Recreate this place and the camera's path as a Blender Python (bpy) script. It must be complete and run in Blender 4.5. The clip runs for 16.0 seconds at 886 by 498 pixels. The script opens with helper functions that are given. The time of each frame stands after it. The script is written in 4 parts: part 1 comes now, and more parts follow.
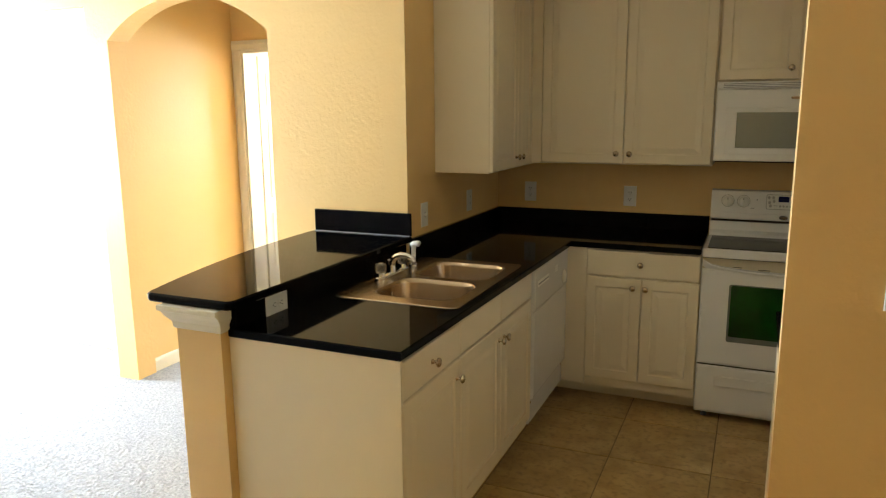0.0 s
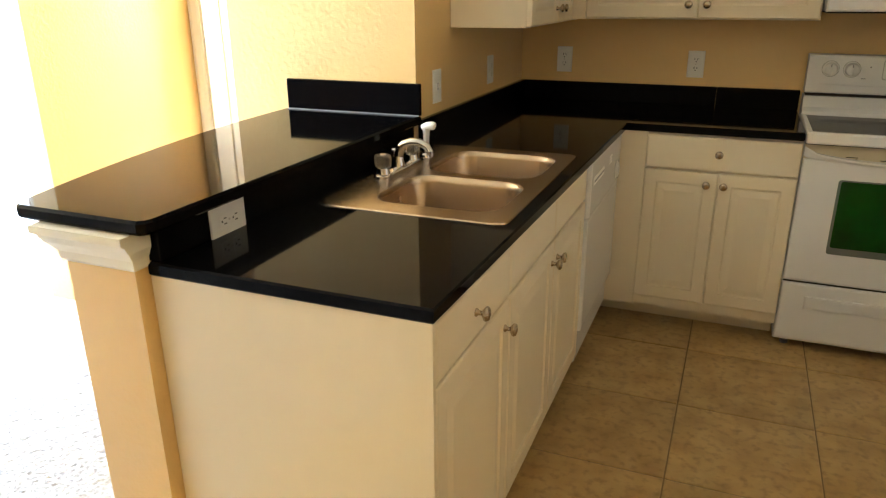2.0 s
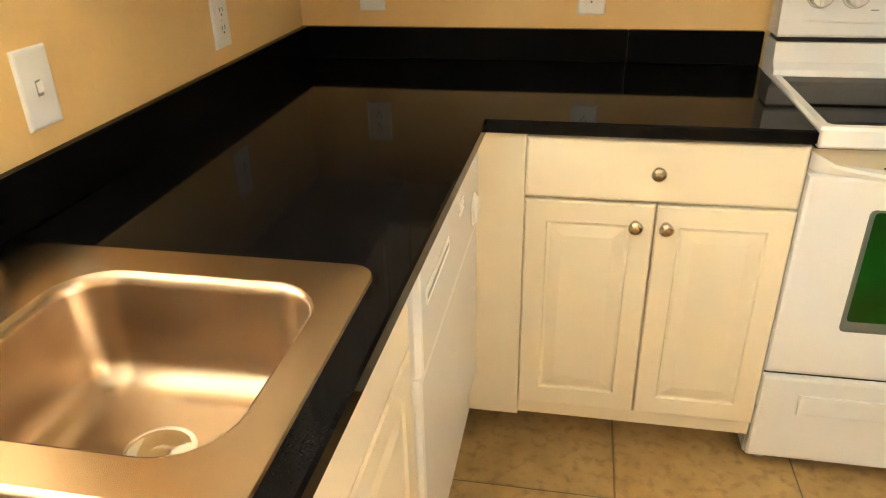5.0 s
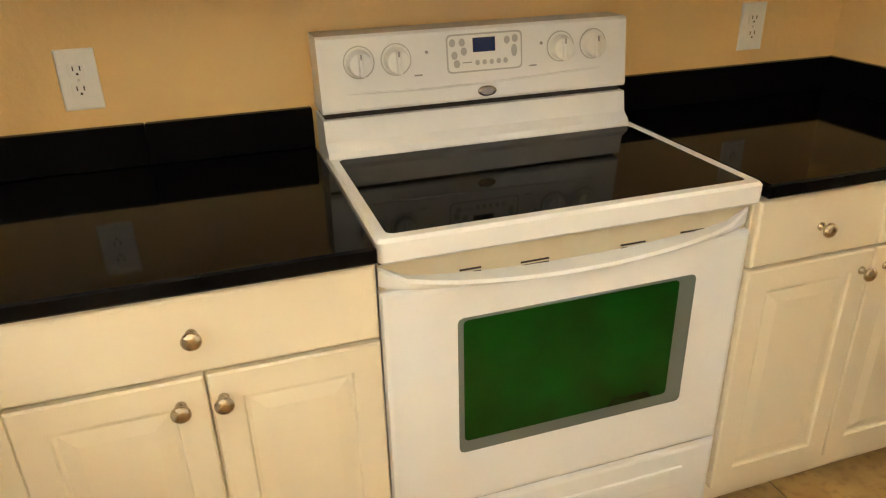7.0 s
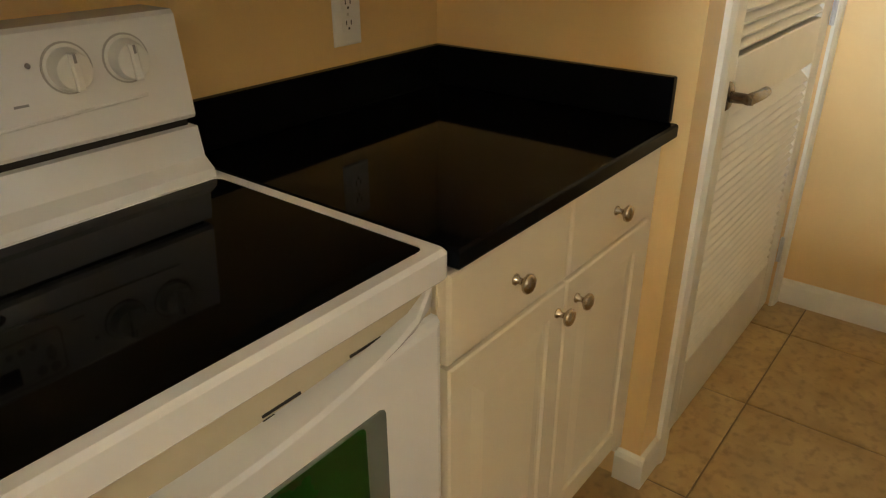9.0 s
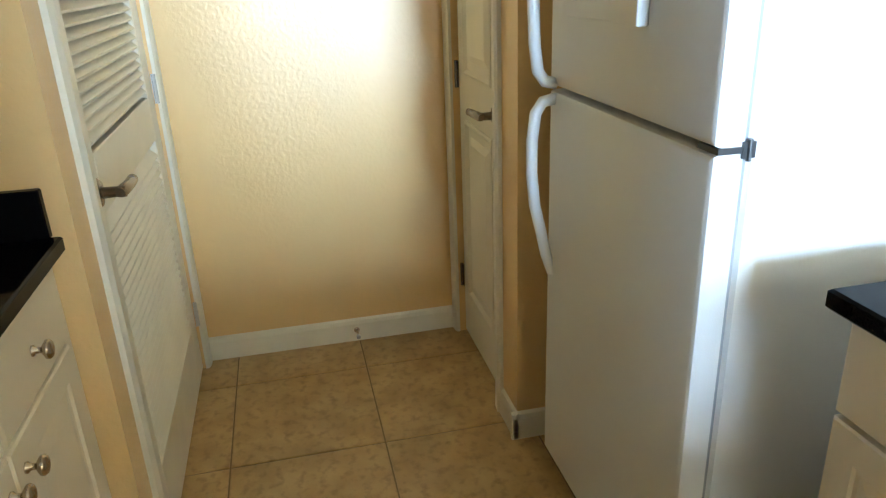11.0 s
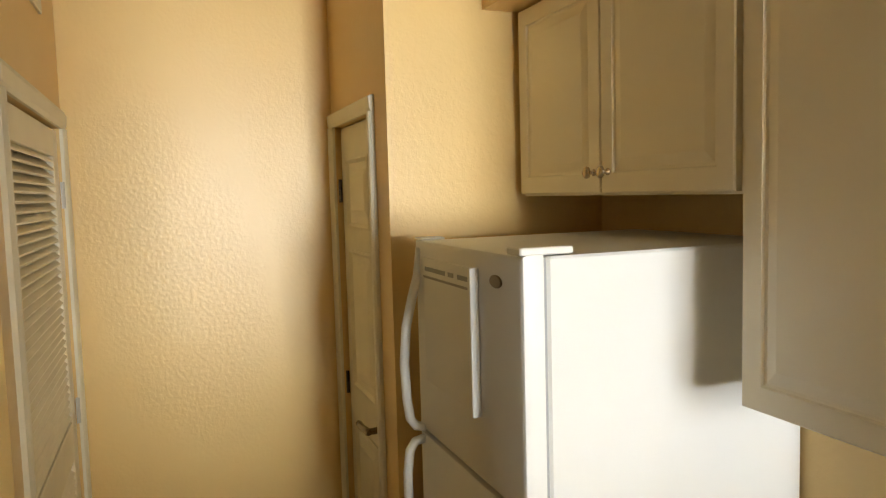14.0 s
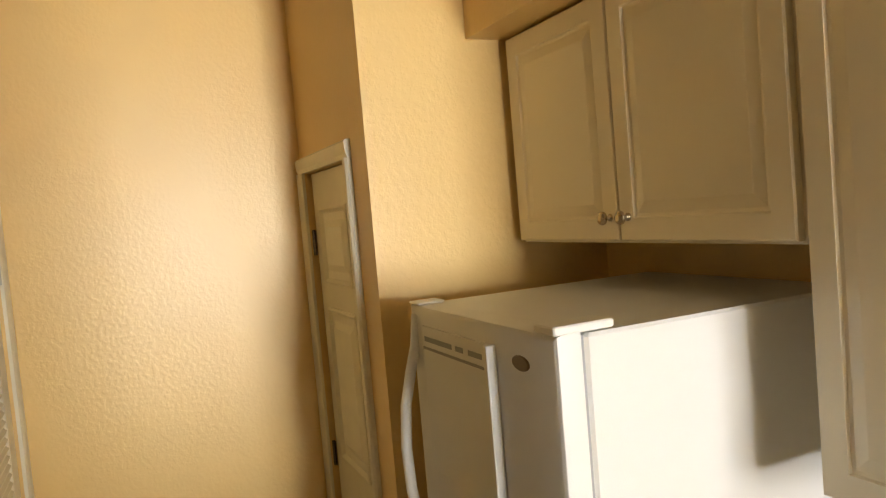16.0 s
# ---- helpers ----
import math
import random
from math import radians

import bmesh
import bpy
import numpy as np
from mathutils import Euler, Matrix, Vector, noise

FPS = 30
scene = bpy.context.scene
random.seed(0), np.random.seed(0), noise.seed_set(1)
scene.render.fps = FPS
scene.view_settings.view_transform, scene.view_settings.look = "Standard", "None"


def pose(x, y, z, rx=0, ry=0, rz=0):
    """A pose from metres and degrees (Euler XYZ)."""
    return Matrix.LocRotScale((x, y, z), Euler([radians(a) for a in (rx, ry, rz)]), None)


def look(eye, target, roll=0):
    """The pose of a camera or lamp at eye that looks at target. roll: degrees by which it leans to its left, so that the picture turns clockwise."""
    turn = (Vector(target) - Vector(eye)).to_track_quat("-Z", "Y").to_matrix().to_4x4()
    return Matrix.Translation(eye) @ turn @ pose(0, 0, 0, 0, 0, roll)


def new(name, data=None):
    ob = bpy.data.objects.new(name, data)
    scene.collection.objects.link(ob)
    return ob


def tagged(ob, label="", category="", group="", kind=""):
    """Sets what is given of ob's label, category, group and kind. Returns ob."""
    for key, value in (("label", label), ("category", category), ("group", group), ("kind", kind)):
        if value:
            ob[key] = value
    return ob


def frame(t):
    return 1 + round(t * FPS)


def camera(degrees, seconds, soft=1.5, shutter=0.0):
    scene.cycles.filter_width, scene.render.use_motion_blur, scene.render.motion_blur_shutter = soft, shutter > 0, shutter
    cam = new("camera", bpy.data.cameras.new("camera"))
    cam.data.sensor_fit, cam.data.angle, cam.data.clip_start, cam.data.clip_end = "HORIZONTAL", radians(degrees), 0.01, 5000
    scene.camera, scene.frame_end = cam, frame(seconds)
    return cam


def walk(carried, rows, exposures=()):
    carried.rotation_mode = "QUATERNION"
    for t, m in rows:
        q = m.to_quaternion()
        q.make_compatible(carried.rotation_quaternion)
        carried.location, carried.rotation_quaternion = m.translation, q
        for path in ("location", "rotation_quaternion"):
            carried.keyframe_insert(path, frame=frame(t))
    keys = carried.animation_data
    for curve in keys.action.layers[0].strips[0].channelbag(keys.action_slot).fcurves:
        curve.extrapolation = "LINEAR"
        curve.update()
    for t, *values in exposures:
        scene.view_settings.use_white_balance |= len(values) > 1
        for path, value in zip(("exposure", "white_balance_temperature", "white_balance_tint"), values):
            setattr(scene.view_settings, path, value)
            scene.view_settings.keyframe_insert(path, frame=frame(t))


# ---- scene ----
cam = camera(63.7, 16.0, soft=1.2)
PATH = [
    (0, (0.237, 0.324, 1.595), (-0.552, 2.123, 1.216), -0.5),
    (0.5, (0.114, 0.421, 1.572), (-0.646, 2.223, 1.152), -1.0),
    (1, (-0.009, 0.57, 1.534), (-0.741, 2.351, 0.996), -1.1),
    (1.5, (-0.126, 0.831, 1.461), (-0.856, 2.592, 0.856), -0.0),
    (2, (-0.237, 1.068, 1.421), (-0.952, 2.807, 0.738), -0.4),
    (2.5, (-0.397, 1.314, 1.383), (-1.014, 3.079, 0.673), -1.6),
    (3, (-0.482, 1.561, 1.355), (-1.028, 3.326, 0.59), -1.1),
    (3.2, (-0.493, 1.682, 1.34), (-1.046, 3.444, 0.572), -0.8),
    (5.3, (-0.457, 2.706, 1.349), (-0.681, 4.471, 0.435), -1.2),
    (5.5, (-0.459, 2.787, 1.34), (-0.562, 4.567, 0.434), -1.2),
    (6, (-0.426, 2.95, 1.35), (-0.167, 4.726, 0.468), -2.0),
    (6.5, (-0.331, 3.007, 1.357), (0.109, 4.751, 0.483), -1.8),
    (7, (-0.194, 3.058, 1.374), (0.358, 4.782, 0.523), -1.4),
    (7.5, (-0.099, 3.152, 1.347), (0.784, 4.736, 0.502), -1.3),
    (8, (-0.068, 3.314, 1.342), (1.092, 4.7, 0.484), -2.2),
    (8.5, (-0.003, 3.448, 1.324), (1.244, 4.734, 0.435), -1.3),
    (9, (0.139, 3.582, 1.291), (1.549, 4.697, 0.412), -0.3),
    (9.5, (0.249, 3.611, 1.285), (1.852, 4.408, 0.393), -1.0),
    (10, (0.29, 3.615, 1.297), (2.084, 3.91, 0.463), -1.0),
    (10.2, (0.283, 3.648, 1.289), (2.106, 3.762, 0.473), -1.8),
    (12.3, (-0.096, 3.644, 1.437), (1.666, 2.893, 0.862), -0.4),
    (12.5, (-0.124, 3.651, 1.46), (1.64, 2.878, 0.922), -0.3),
    (13, (-0.161, 3.684, 1.547), (1.625, 2.885, 1.132), -0.3),
    (13.5, (-0.177, 3.709, 1.651), (1.662, 2.961, 1.406), -0.8),
    (14, (-0.189, 3.708, 1.726), (1.671, 2.989, 1.566), -1.6),
    (14.5, (-0.159, 3.716, 1.795), (1.691, 2.967, 1.659), -2.1),
    (15, (-0.095, 3.697, 1.84), (1.802, 3.073, 1.736), -3.8),
    (15.5, (-0.002, 3.715, 1.861), (1.892, 3.076, 1.789), -4.8),
    (16, (0.074, 3.685, 1.813), (1.897, 2.871, 1.707), -4.9),
]
EXPOSURES = [
    (0.0, -0.15, 6350, 15), (1.5, 0.2, 6350, 19), (2.5, 0.95, 5950, 18), (3.0, 1.38, 6650, 15), (5.5, 2.06, 6150, 21), (7.0, 1.8, 6200, 21),
    (8.0, 1.4, 6100, 20), (9.0, 0.75, 6500, 21), (9.5, 0.9, 6600, 20), (10.0, 1.2, 5250, 17), (12.5, 0.5, 5300, 5), (13.0, 0.34, 5900, 7),
    (13.5, 0.12, 7000, 13), (14.5, -0.05, 8500, 20), (16.0, 0.0, 8600, 22),
]
walk(cam, [(t, look(eye, target, roll)) for t, eye, target, roll in PATH], EXPOSURES)

# ---- world and daylight ----
world = bpy.data.worlds.new("sky")
scene.world = world
world.use_nodes = True
wn = world.node_tree.nodes
sky = wn.new("ShaderNodeTexSky")
sky.sky_type, sky.sun_disc, sky.sun_elevation, sky.sun_rotation = "NISHITA", False, radians(48), radians(155)
wn["Background"].inputs["Strength"].default_value = 0.12
world.node_tree.links.new(sky.outputs[0], wn["Background"].inputs["Color"])


def sky_panel(name, eye, target, width, height, watts, colour):
    """The daylight that comes in through one window."""
    lamp = bpy.data.lights.new(name, "AREA")
    lamp.shape, lamp.size, lamp.size_y, lamp.energy, lamp.color = "RECTANGLE", width, height, watts, colour
    ob = new(name, lamp)
    ob.matrix_world = look(eye, target)
    return ob


SKY = (0.70, 0.87, 1.0)
sky_panel("window_daylight_north", (-4.45, 3.56, 1.12), (-4.45, 0.0, 1.0), 2.2, 2.1, 175, SKY)
sky_panel("window_daylight_west", (-6.2, 2.42, 1.45), (0.0, 2.42, 0.9), 1.2, 1.45, 620, SKY)
sky_panel("bedroom_daylight", (-2.6, 7.35, 1.5), (-2.6, 4.0, 1.2), 1.4, 1.2, 600, SKY)
sun_data = bpy.data.lights.new("sun", "SUN")
sun_data.energy, sun_data.angle, sun_data.color = 3.0, radians(0.5), (1.0, 0.95, 0.87)
sun = new("sun", sun_data)
sun.rotation_euler = (radians(42), 0, radians(25))


# ---- materials ----
def material(name, base, rough=0.5, metal=0.0, second=None, scale=8.0, mix=0.5, bump=0.0, bump_scale=60.0, rough_var=0.0,
             spec=0.5, coat=0.0, stretch=(1, 1, 1), island=0.0, fleck=None):
    m = bpy.data.materials.new(name)
    m.use_nodes = True
    t = m.node_tree
    b = t.nodes["Principled BSDF"]
    link = t.links.new
    b.inputs["Roughness"].default_value, b.inputs["Metallic"].default_value = rough, metal
    b.inputs["Specular IOR Level"].default_value = spec
    b.inputs["Coat Weight"].default_value = coat
    b.inputs["Coat Roughness"].default_value = 0.08
    geo = t.nodes.new("ShaderNodeNewGeometry")
    mapping = t.nodes.new("ShaderNodeMapping")
    mapping.inputs["Scale"].default_value = stretch
    link(geo.outputs["Position"], mapping.inputs["Vector"])
    big, fine = t.nodes.new("ShaderNodeTexNoise"), t.nodes.new("ShaderNodeTexNoise")
    big.inputs["Scale"].default_value, big.inputs["Detail"].default_value = scale, 6
    fine.inputs["Scale"].default_value, fine.inputs["Detail"].default_value = bump_scale, 4
    for n in (big, fine):
        link(mapping.outputs[0], n.inputs["Vector"])
    ramp = t.nodes.new("ShaderNodeMapRange")
    ramp.inputs["From Min"].default_value, ramp.inputs["From Max"].default_value = 0.35, 0.68
    ramp.inputs["To Max"].default_value = mix
    link(big.outputs["Fac"], ramp.inputs["Value"])
    blend = t.nodes.new("ShaderNodeMix")
    blend.data_type = "RGBA"
    second = second or tuple(c * 0.86 for c in base)
    blend.inputs["A"].default_value, blend.inputs["B"].default_value = (*base, 1), (*second, 1)
    link(ramp.outputs[0], blend.inputs["Factor"])
    colour = blend.outputs["Result"]
    if fleck:
        rf, mf = t.nodes.new("ShaderNodeMapRange"), t.nodes.new("ShaderNodeMix")
        mf.data_type = "RGBA"
        rf.inputs["From Min"].default_value, rf.inputs["From Max"].default_value, rf.inputs["To Max"].default_value = 0.50, 0.72, 0.85
        mf.inputs["B"].default_value = (*fleck, 1)
        link(fine.outputs["Fac"], rf.inputs["Value"])
        link(rf.outputs[0], mf.inputs["Factor"])
        link(colour, mf.inputs["A"])
        colour = mf.outputs["Result"]
    if island:
        info, hsv, rng = t.nodes.new("ShaderNodeObjectInfo"), t.nodes.new("ShaderNodeHueSaturation"), t.nodes.new("ShaderNodeMapRange")
        rng.inputs["To Min"].default_value, rng.inputs["To Max"].default_value = 1 - island, 1 + island
        link(info.outputs["Random"], rng.inputs["Value"])
        link(rng.outputs[0], hsv.inputs["Value"])
        link(colour, hsv.inputs["Color"])
        colour = hsv.outputs[0]
    link(colour, b.inputs["Base Color"])
    if rough_var:
        rr = t.nodes.new("ShaderNodeMapRange")
        rr.inputs["To Min"].default_value, rr.inputs["To Max"].default_value = max(rough - rough_var, 0.01), rough + rough_var
        link(big.outputs["Fac"], rr.inputs["Value"])
        link(rr.outputs[0], b.inputs["Roughness"])
    if bump:
        bn = t.nodes.new("ShaderNodeBump")
        bn.inputs["Strength"].default_value, bn.inputs["Distance"].default_value = 1.0, bump
        link(fine.outputs["Fac"], bn.inputs["Height"])
        link(bn.outputs[0], b.inputs["Normal"])
    return m


def textured_wall(name, base, depth=0.00028, scale=66):
    """Painted drywall with a knock-down texture: flattened splatters about 1 to 3 cm long."""
    m = material(name, base, 0.37, second=tuple(c * 0.93 for c in base), scale=1.6, mix=0.6, bump=depth, bump_scale=scale, rough_var=0.07, spec=0.5)
    t = m.node_tree
    bn = next(n for n in t.nodes if n.type == "BUMP")
    fine = bn.inputs["Height"].links[0].from_node
    fine.inputs["Detail"].default_value, fine.inputs["Distortion"].default_value = 3, 0.0
    flat = t.nodes.new("ShaderNodeMapRange")
    flat.interpolation_type = "SMOOTHSTEP"
    flat.inputs["From Min"].default_value, flat.inputs["From Max"].default_value = 0.38, 0.66
    t.links.new(fine.outputs["Fac"], flat.inputs["Value"])
    t.links.new(flat.outputs[0], bn.inputs["Height"])
    return m


PAINT = textured_wall("cream_wall_paint", (0.79, 0.53, 0.215))
COARSE = textured_wall("coarse_cream_wall_paint", (0.79, 0.53, 0.215), 0.0006, 50)
CEIL = material("ceiling_paint", (0.78, 0.66, 0.45), 0.8, bump=0.0015, bump_scale=70)
TRIM = material("white_trim_paint", (0.80, 0.735, 0.575), 0.35, bump=0.0002, bump_scale=30)
CAB = material("white_cabinet_foil", (0.83, 0.725, 0.535), 0.33, second=(0.80, 0.69, 0.495), scale=3, bump=0.00012, bump_scale=90, rough_var=0.06)
# Near-black colour that supplies the shade inside gaps and behind slats.
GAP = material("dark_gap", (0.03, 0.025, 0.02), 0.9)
GRANITE = material("black_granite", (0.0025, 0.0025, 0.003), 0.055, second=(0.006, 0.0055, 0.0055), scale=420, mix=0.5, spec=0.06, rough_var=0.02)
APPL = material("white_appliance_enamel", (0.82, 0.81, 0.79), 0.22, second=(0.79, 0.78, 0.755), scale=2.5, bump=0.00006, bump_scale=220, rough_var=0.04)
FRIDGE = material("textured_white_fridge_steel", (0.77, 0.765, 0.745), 0.38, second=(0.74, 0.73, 0.71), scale=3, bump=0.00035, bump_scale=420, rough_var=0.05)
PLASTIC = material("white_plastic", (0.82, 0.81, 0.77), 0.35, bump=0.00005, bump_scale=120)
BUTTON = material("pale_grey_buttons", (0.46, 0.45, 0.42), 0.45)
# Tan instead of white: the cooktop overhang's shade is put into this colour.
CREAM = material("shaded_cream_plastic", (0.60, 0.52, 0.36), 0.45, second=(0.50, 0.42, 0.27), scale=14)
GREY = material("grey_print", (0.30, 0.29, 0.29), 0.5)
SEAL = material("grey_door_gasket", (0.34, 0.35, 0.36), 0.7)
COOK = material("black_ceramic_glass", (0.002, 0.002, 0.0023), 0.04, second=(0.0035, 0.0035, 0.0035), scale=90, spec=0.055)
# Green with darker green patches spread by noise.
OVENGLASS = material("green_oven_glass", (0.0015, 0.060, 0.004), 0.10, second=(0.004, 0.020, 0.002), scale=4.5, mix=0.9, spec=0.3)
# Grey border colour painted in for the inner frame's reflection.
OVENEDGE = material("grey_oven_border_reflection", (0.16, 0.18, 0.16), 0.12, second=(0.12, 0.14, 0.12), scale=9)
MWGLASS = material("grey_mesh_microwave_window", (0.29, 0.30, 0.25), 0.18, second=(0.24, 0.25, 0.21), scale=300, spec=0.5)
DISPLAY = material("black_display", (0.003, 0.004, 0.05), 0.15, spec=0.15)
STEEL = material("brushed_steel", (0.45, 0.345, 0.235), 0.27, 1.0, second=(0.40, 0.305, 0.205), scale=3, rough_var=0.015)
CHROME = material("chrome", (0.60, 0.585, 0.56), 0.06, 1.0, second=(0.74, 0.74, 0.74), scale=20)
LEVER = material("dark_satin_nickel", (0.24, 0.205, 0.165), 0.26, 1.0, second=(0.19, 0.16, 0.125), scale=40, rough_var=0.05)
NICKEL = material("satin_nickel", (0.52, 0.44, 0.33), 0.26, 1.0, second=(0.42, 0.34, 0.25), scale=40, rough_var=0.06)
TILE = material("beige_ceramic_tile", (0.52, 0.345, 0.135), 0.38, second=(0.37, 0.232, 0.080), scale=9, mix=0.85, bump=0.0009, bump_scale=34, rough_var=0.1, island=0.08, fleck=(0.28, 0.175, 0.064))
GROUT = material("brown_grout", (0.23, 0.16, 0.08), 0.9, bump=0.001, bump_scale=200)
CARPET = material("pale_grey_carpet", (0.42, 0.42, 0.43), 0.95, second=(0.26, 0.257, 0.263), scale=85, mix=0.85, bump=0.006, bump_scale=170, spec=0.1)
CONCRETE = material("patio_concrete", (0.40, 0.39, 0.36), 0.85, scale=3, bump=0.001)
BRONZE = material("dark_bronze", (0.16, 0.115, 0.075), 0.35, 0.8)
HINGE = material("dark_hinge_metal", (0.13, 0.13, 0.13), 0.35, 0.9)
FLUSH = material("white_hinge_metal", (0.62, 0.60, 0.55), 0.35, 0.6)

GLASS = bpy.data.materials.new("clear_window_glass")
GLASS.use_nodes = True
gb = GLASS.node_tree.nodes["Principled BSDF"]
gb.inputs["Transmission Weight"].default_value, gb.inputs["Roughness"].default_value, gb.inputs["IOR"].default_value = 1.0, 0.0, 1.45
ACRYLIC = bpy.data.materials.new("clear_acrylic")
ACRYLIC.use_nodes = True
gb = ACRYLIC.node_tree.nodes["Principled BSDF"]
gb.inputs["Transmission Weight"].default_value, gb.inputs["Roughness"].default_value, gb.inputs["IOR"].default_value = 0.85, 0.08, 1.49
gb.inputs["Base Color"].default_value = (0.66, 0.60, 0.50, 1)

# ---- mesh helpers ----
ORIGIN = {}


def finish(bm, name, mat, smooth=0.0, normals=True):
    if normals:
        bmesh.ops.recalc_face_normals(bm, faces=bm.faces)
    me = bpy.data.meshes.new(name)
    bm.to_mesh(me)
    bm.free()
    me.materials.append(mat)
    if smooth:
        me.polygons.foreach_set("use_smooth", [True] * len(me.polygons))
        me.set_sharp_from_angle(angle=radians(smooth))
    return me


def thing(name, at, label, category, group="", kind=""):
    ob = new(name)
    ob.location = at
    ORIGIN[ob] = Vector(at)
    return tagged(ob, label, category, group, kind)


def part(name, bm, mat, parent, label="", smooth=0.0):
    """One mesh, given in the world's metres, under a thing or a part."""
    o = ORIGIN[parent]
    bmesh.ops.translate(bm, verts=bm.verts, vec=-o)
    ob = new(name, finish(bm, name, mat, smooth))
    ob.parent = parent
    ORIGIN[ob] = o
    return tagged(ob, label)


def solo(name, bm, mat, label, category, group="", kind="", smooth=0.0, at=None):
    """A thing that is one mesh; its origin is the middle of its base."""
    if at is None:
        xs, ys, zs = zip(*(v.co for v in bm.verts))
        at = ((min(xs) + max(xs)) / 2, (min(ys) + max(ys)) / 2, min(zs))
    bmesh.ops.translate(bm, verts=bm.verts, vec=-Vector(at))
    ob = new(name, finish(bm, name, mat, smooth))
    ob.location = at
    ORIGIN[ob] = Vector(at)
    return tagged(ob, label, category, group, kind)


def loft(rings, bm=None, cap0=True, cap1=True):
    """Quads between closed rings of equal count."""
    bm = bm or bmesh.new()
    vs = [[bm.verts.new(p) for p in r] for r in rings]
    for a, b in zip(vs, vs[1:]):
        for i in range(len(a)):
            j = (i + 1) % len(a)
            bm.faces.new((a[i], a[j], b[j], b[i]))
    if cap0:
        bm.faces.new(vs[0])
    if cap1:
        bm.faces.new(vs[-1])
    return bm


def box(x0, x1, y0, y1, z0, z1, e=0.0, bm=None):
    """A box with eased edges of e metres."""
    if x1 < x0: x0, x1 = x1, x0
    if y1 < y0: y0, y1 = y1, y0
    if not e:
        return loft([[(x0, y0, z), (x1, y0, z), (x1, y1, z), (x0, y1, z)] for z in (z0, z1)], bm)

    def ring(d, z):
        a, b, c, f = x0 + d, x1 - d, y0 + d, y1 - d
        return [(a + e, c, z), (b - e, c, z), (b, c + e, z), (b, f - e, z), (b - e, f, z), (a + e, f, z), (a, f - e, z), (a, c + e, z)]
    return loft([ring(e * 0.8, z0), ring(0, z0 + e), ring(0, z1 - e), ring(e * 0.8, z1)], bm)


def face_map(face, plane):
    """From (u along the wall, v up, w out of the wall) to the world."""
    return {"S": lambda u, v, w: (u, plane - w, v), "N": lambda u, v, w: (u, plane + w, v),
            "E": lambda u, v, w: (plane + w, u, v), "W": lambda u, v, w: (plane - w, u, v)}[face]


def rect(f, u0, u1, v0, v1, steps, bm=None, cap0=True, cap1=True, chamfer=0.0):
    """Nested rectangles (inset, height) lofted on a wall plane."""
    rings = []
    for d, w in steps:
        a, b, c, e = u0 + d, u1 - d, v0 + d, v1 - d
        if chamfer:
            k = chamfer
            q = [(a + k, c), (b - k, c), (b - k * .3, c + k * .3), (b, c + k), (b, e - k), (b - k * .3, e - k * .3), (b - k, e), (a + k, e), (a + k * .3, e - k * .3), (a, e - k), (a, c + k), (a + k * .3, c + k * .3)]
        else:
            q = [(a, c), (b, c), (b, e), (a, e)]
        rings.append([f(u, v, w) for u, v in q])
    return loft(rings, bm, cap0, cap1)


def lathe(f, u, v, profile, n=20, bm=None):
    """A turned piece whose axis stands out of a wall plane: (radius, height) steps."""
    rings = [[f(u + r * math.cos(2 * math.pi * i / n), v + r * math.sin(2 * math.pi * i / n), w) for i in range(n)] for r, w in profile]
    return loft(rings, bm)


def turned(x, y, profile, n=20, bm=None):
    """A turned piece on a vertical axis: (radius, z) steps."""
    return loft([[(x + r * math.cos(2 * math.pi * i / n), y + r * math.sin(2 * math.pi * i / n), z) for i in range(n)] for r, z in profile], bm)


def tube(points, radius, n=12, bm=None, flat=1.0):
    """A swept bar; radius may be a list; flat squeezes it."""
    pts = [Vector(p) for p in points]
    radii = radius if isinstance(radius, (list, tuple)) else [radius] * len(pts)
    rings, side = [], None
    for i, p in enumerate(pts):
        d = (pts[min(i + 1, len(pts) - 1)] - pts[max(i - 1, 0)]).normalized()
        if side is None:
            side = d.orthogonal().normalized()
        side = (side - d * side.dot(d)).normalized()
        up = d.cross(side)
        rings.append([p + radii[i] * (side * math.cos(2 * math.pi * k / n) + flat * up * math.sin(2 * math.pi * k / n)) for k in range(n)])
    return loft(rings, bm)


def offset_loop(pts, d):
    """A closed loop, counter-clockwise, moved inwards by d."""
    out, n = [], len(pts)
    for i in range(n):
        a, b, c = Vector(pts[i - 1]), Vector(pts[i]), Vector(pts[(i + 1) % n])
        e, g = (b - a).normalized(), (c - b).normalized()
        m = Vector((-e.y - g.y, e.x + g.x))
        m.normalize()
        k = max(0.35, m.dot(Vector((-e.y, e.x))))
        out.append(tuple(b + m * d / k))
    return out


def slab(outer, z0, z1, holes=(), e=0.004):
    """A polished slab with eased outer edges and cut-outs."""
    bm = bmesh.new()
    inner = offset_loop(outer, e)
    loft([[(*p, z0) for p in inner], [(*p, z0 + e) for p in outer], [(*p, z1 - e) for p in outer], [(*p, z1) for p in inner]], bm, False, False)
    for h in holes:
        loft([[(*p, z0) for p in h], [(*p, z1) for p in h]], bm, False, False)
    bmesh.ops.remove_doubles(bm, verts=bm.verts, dist=1e-6)
    for z in (z0, z1):
        edges = [g for g in bm.edges if all(abs(v.co.z - z) < 1e-6 for v in g.verts)]
        bmesh.ops.triangle_fill(bm, edges=edges, use_beauty=True)
    return bm


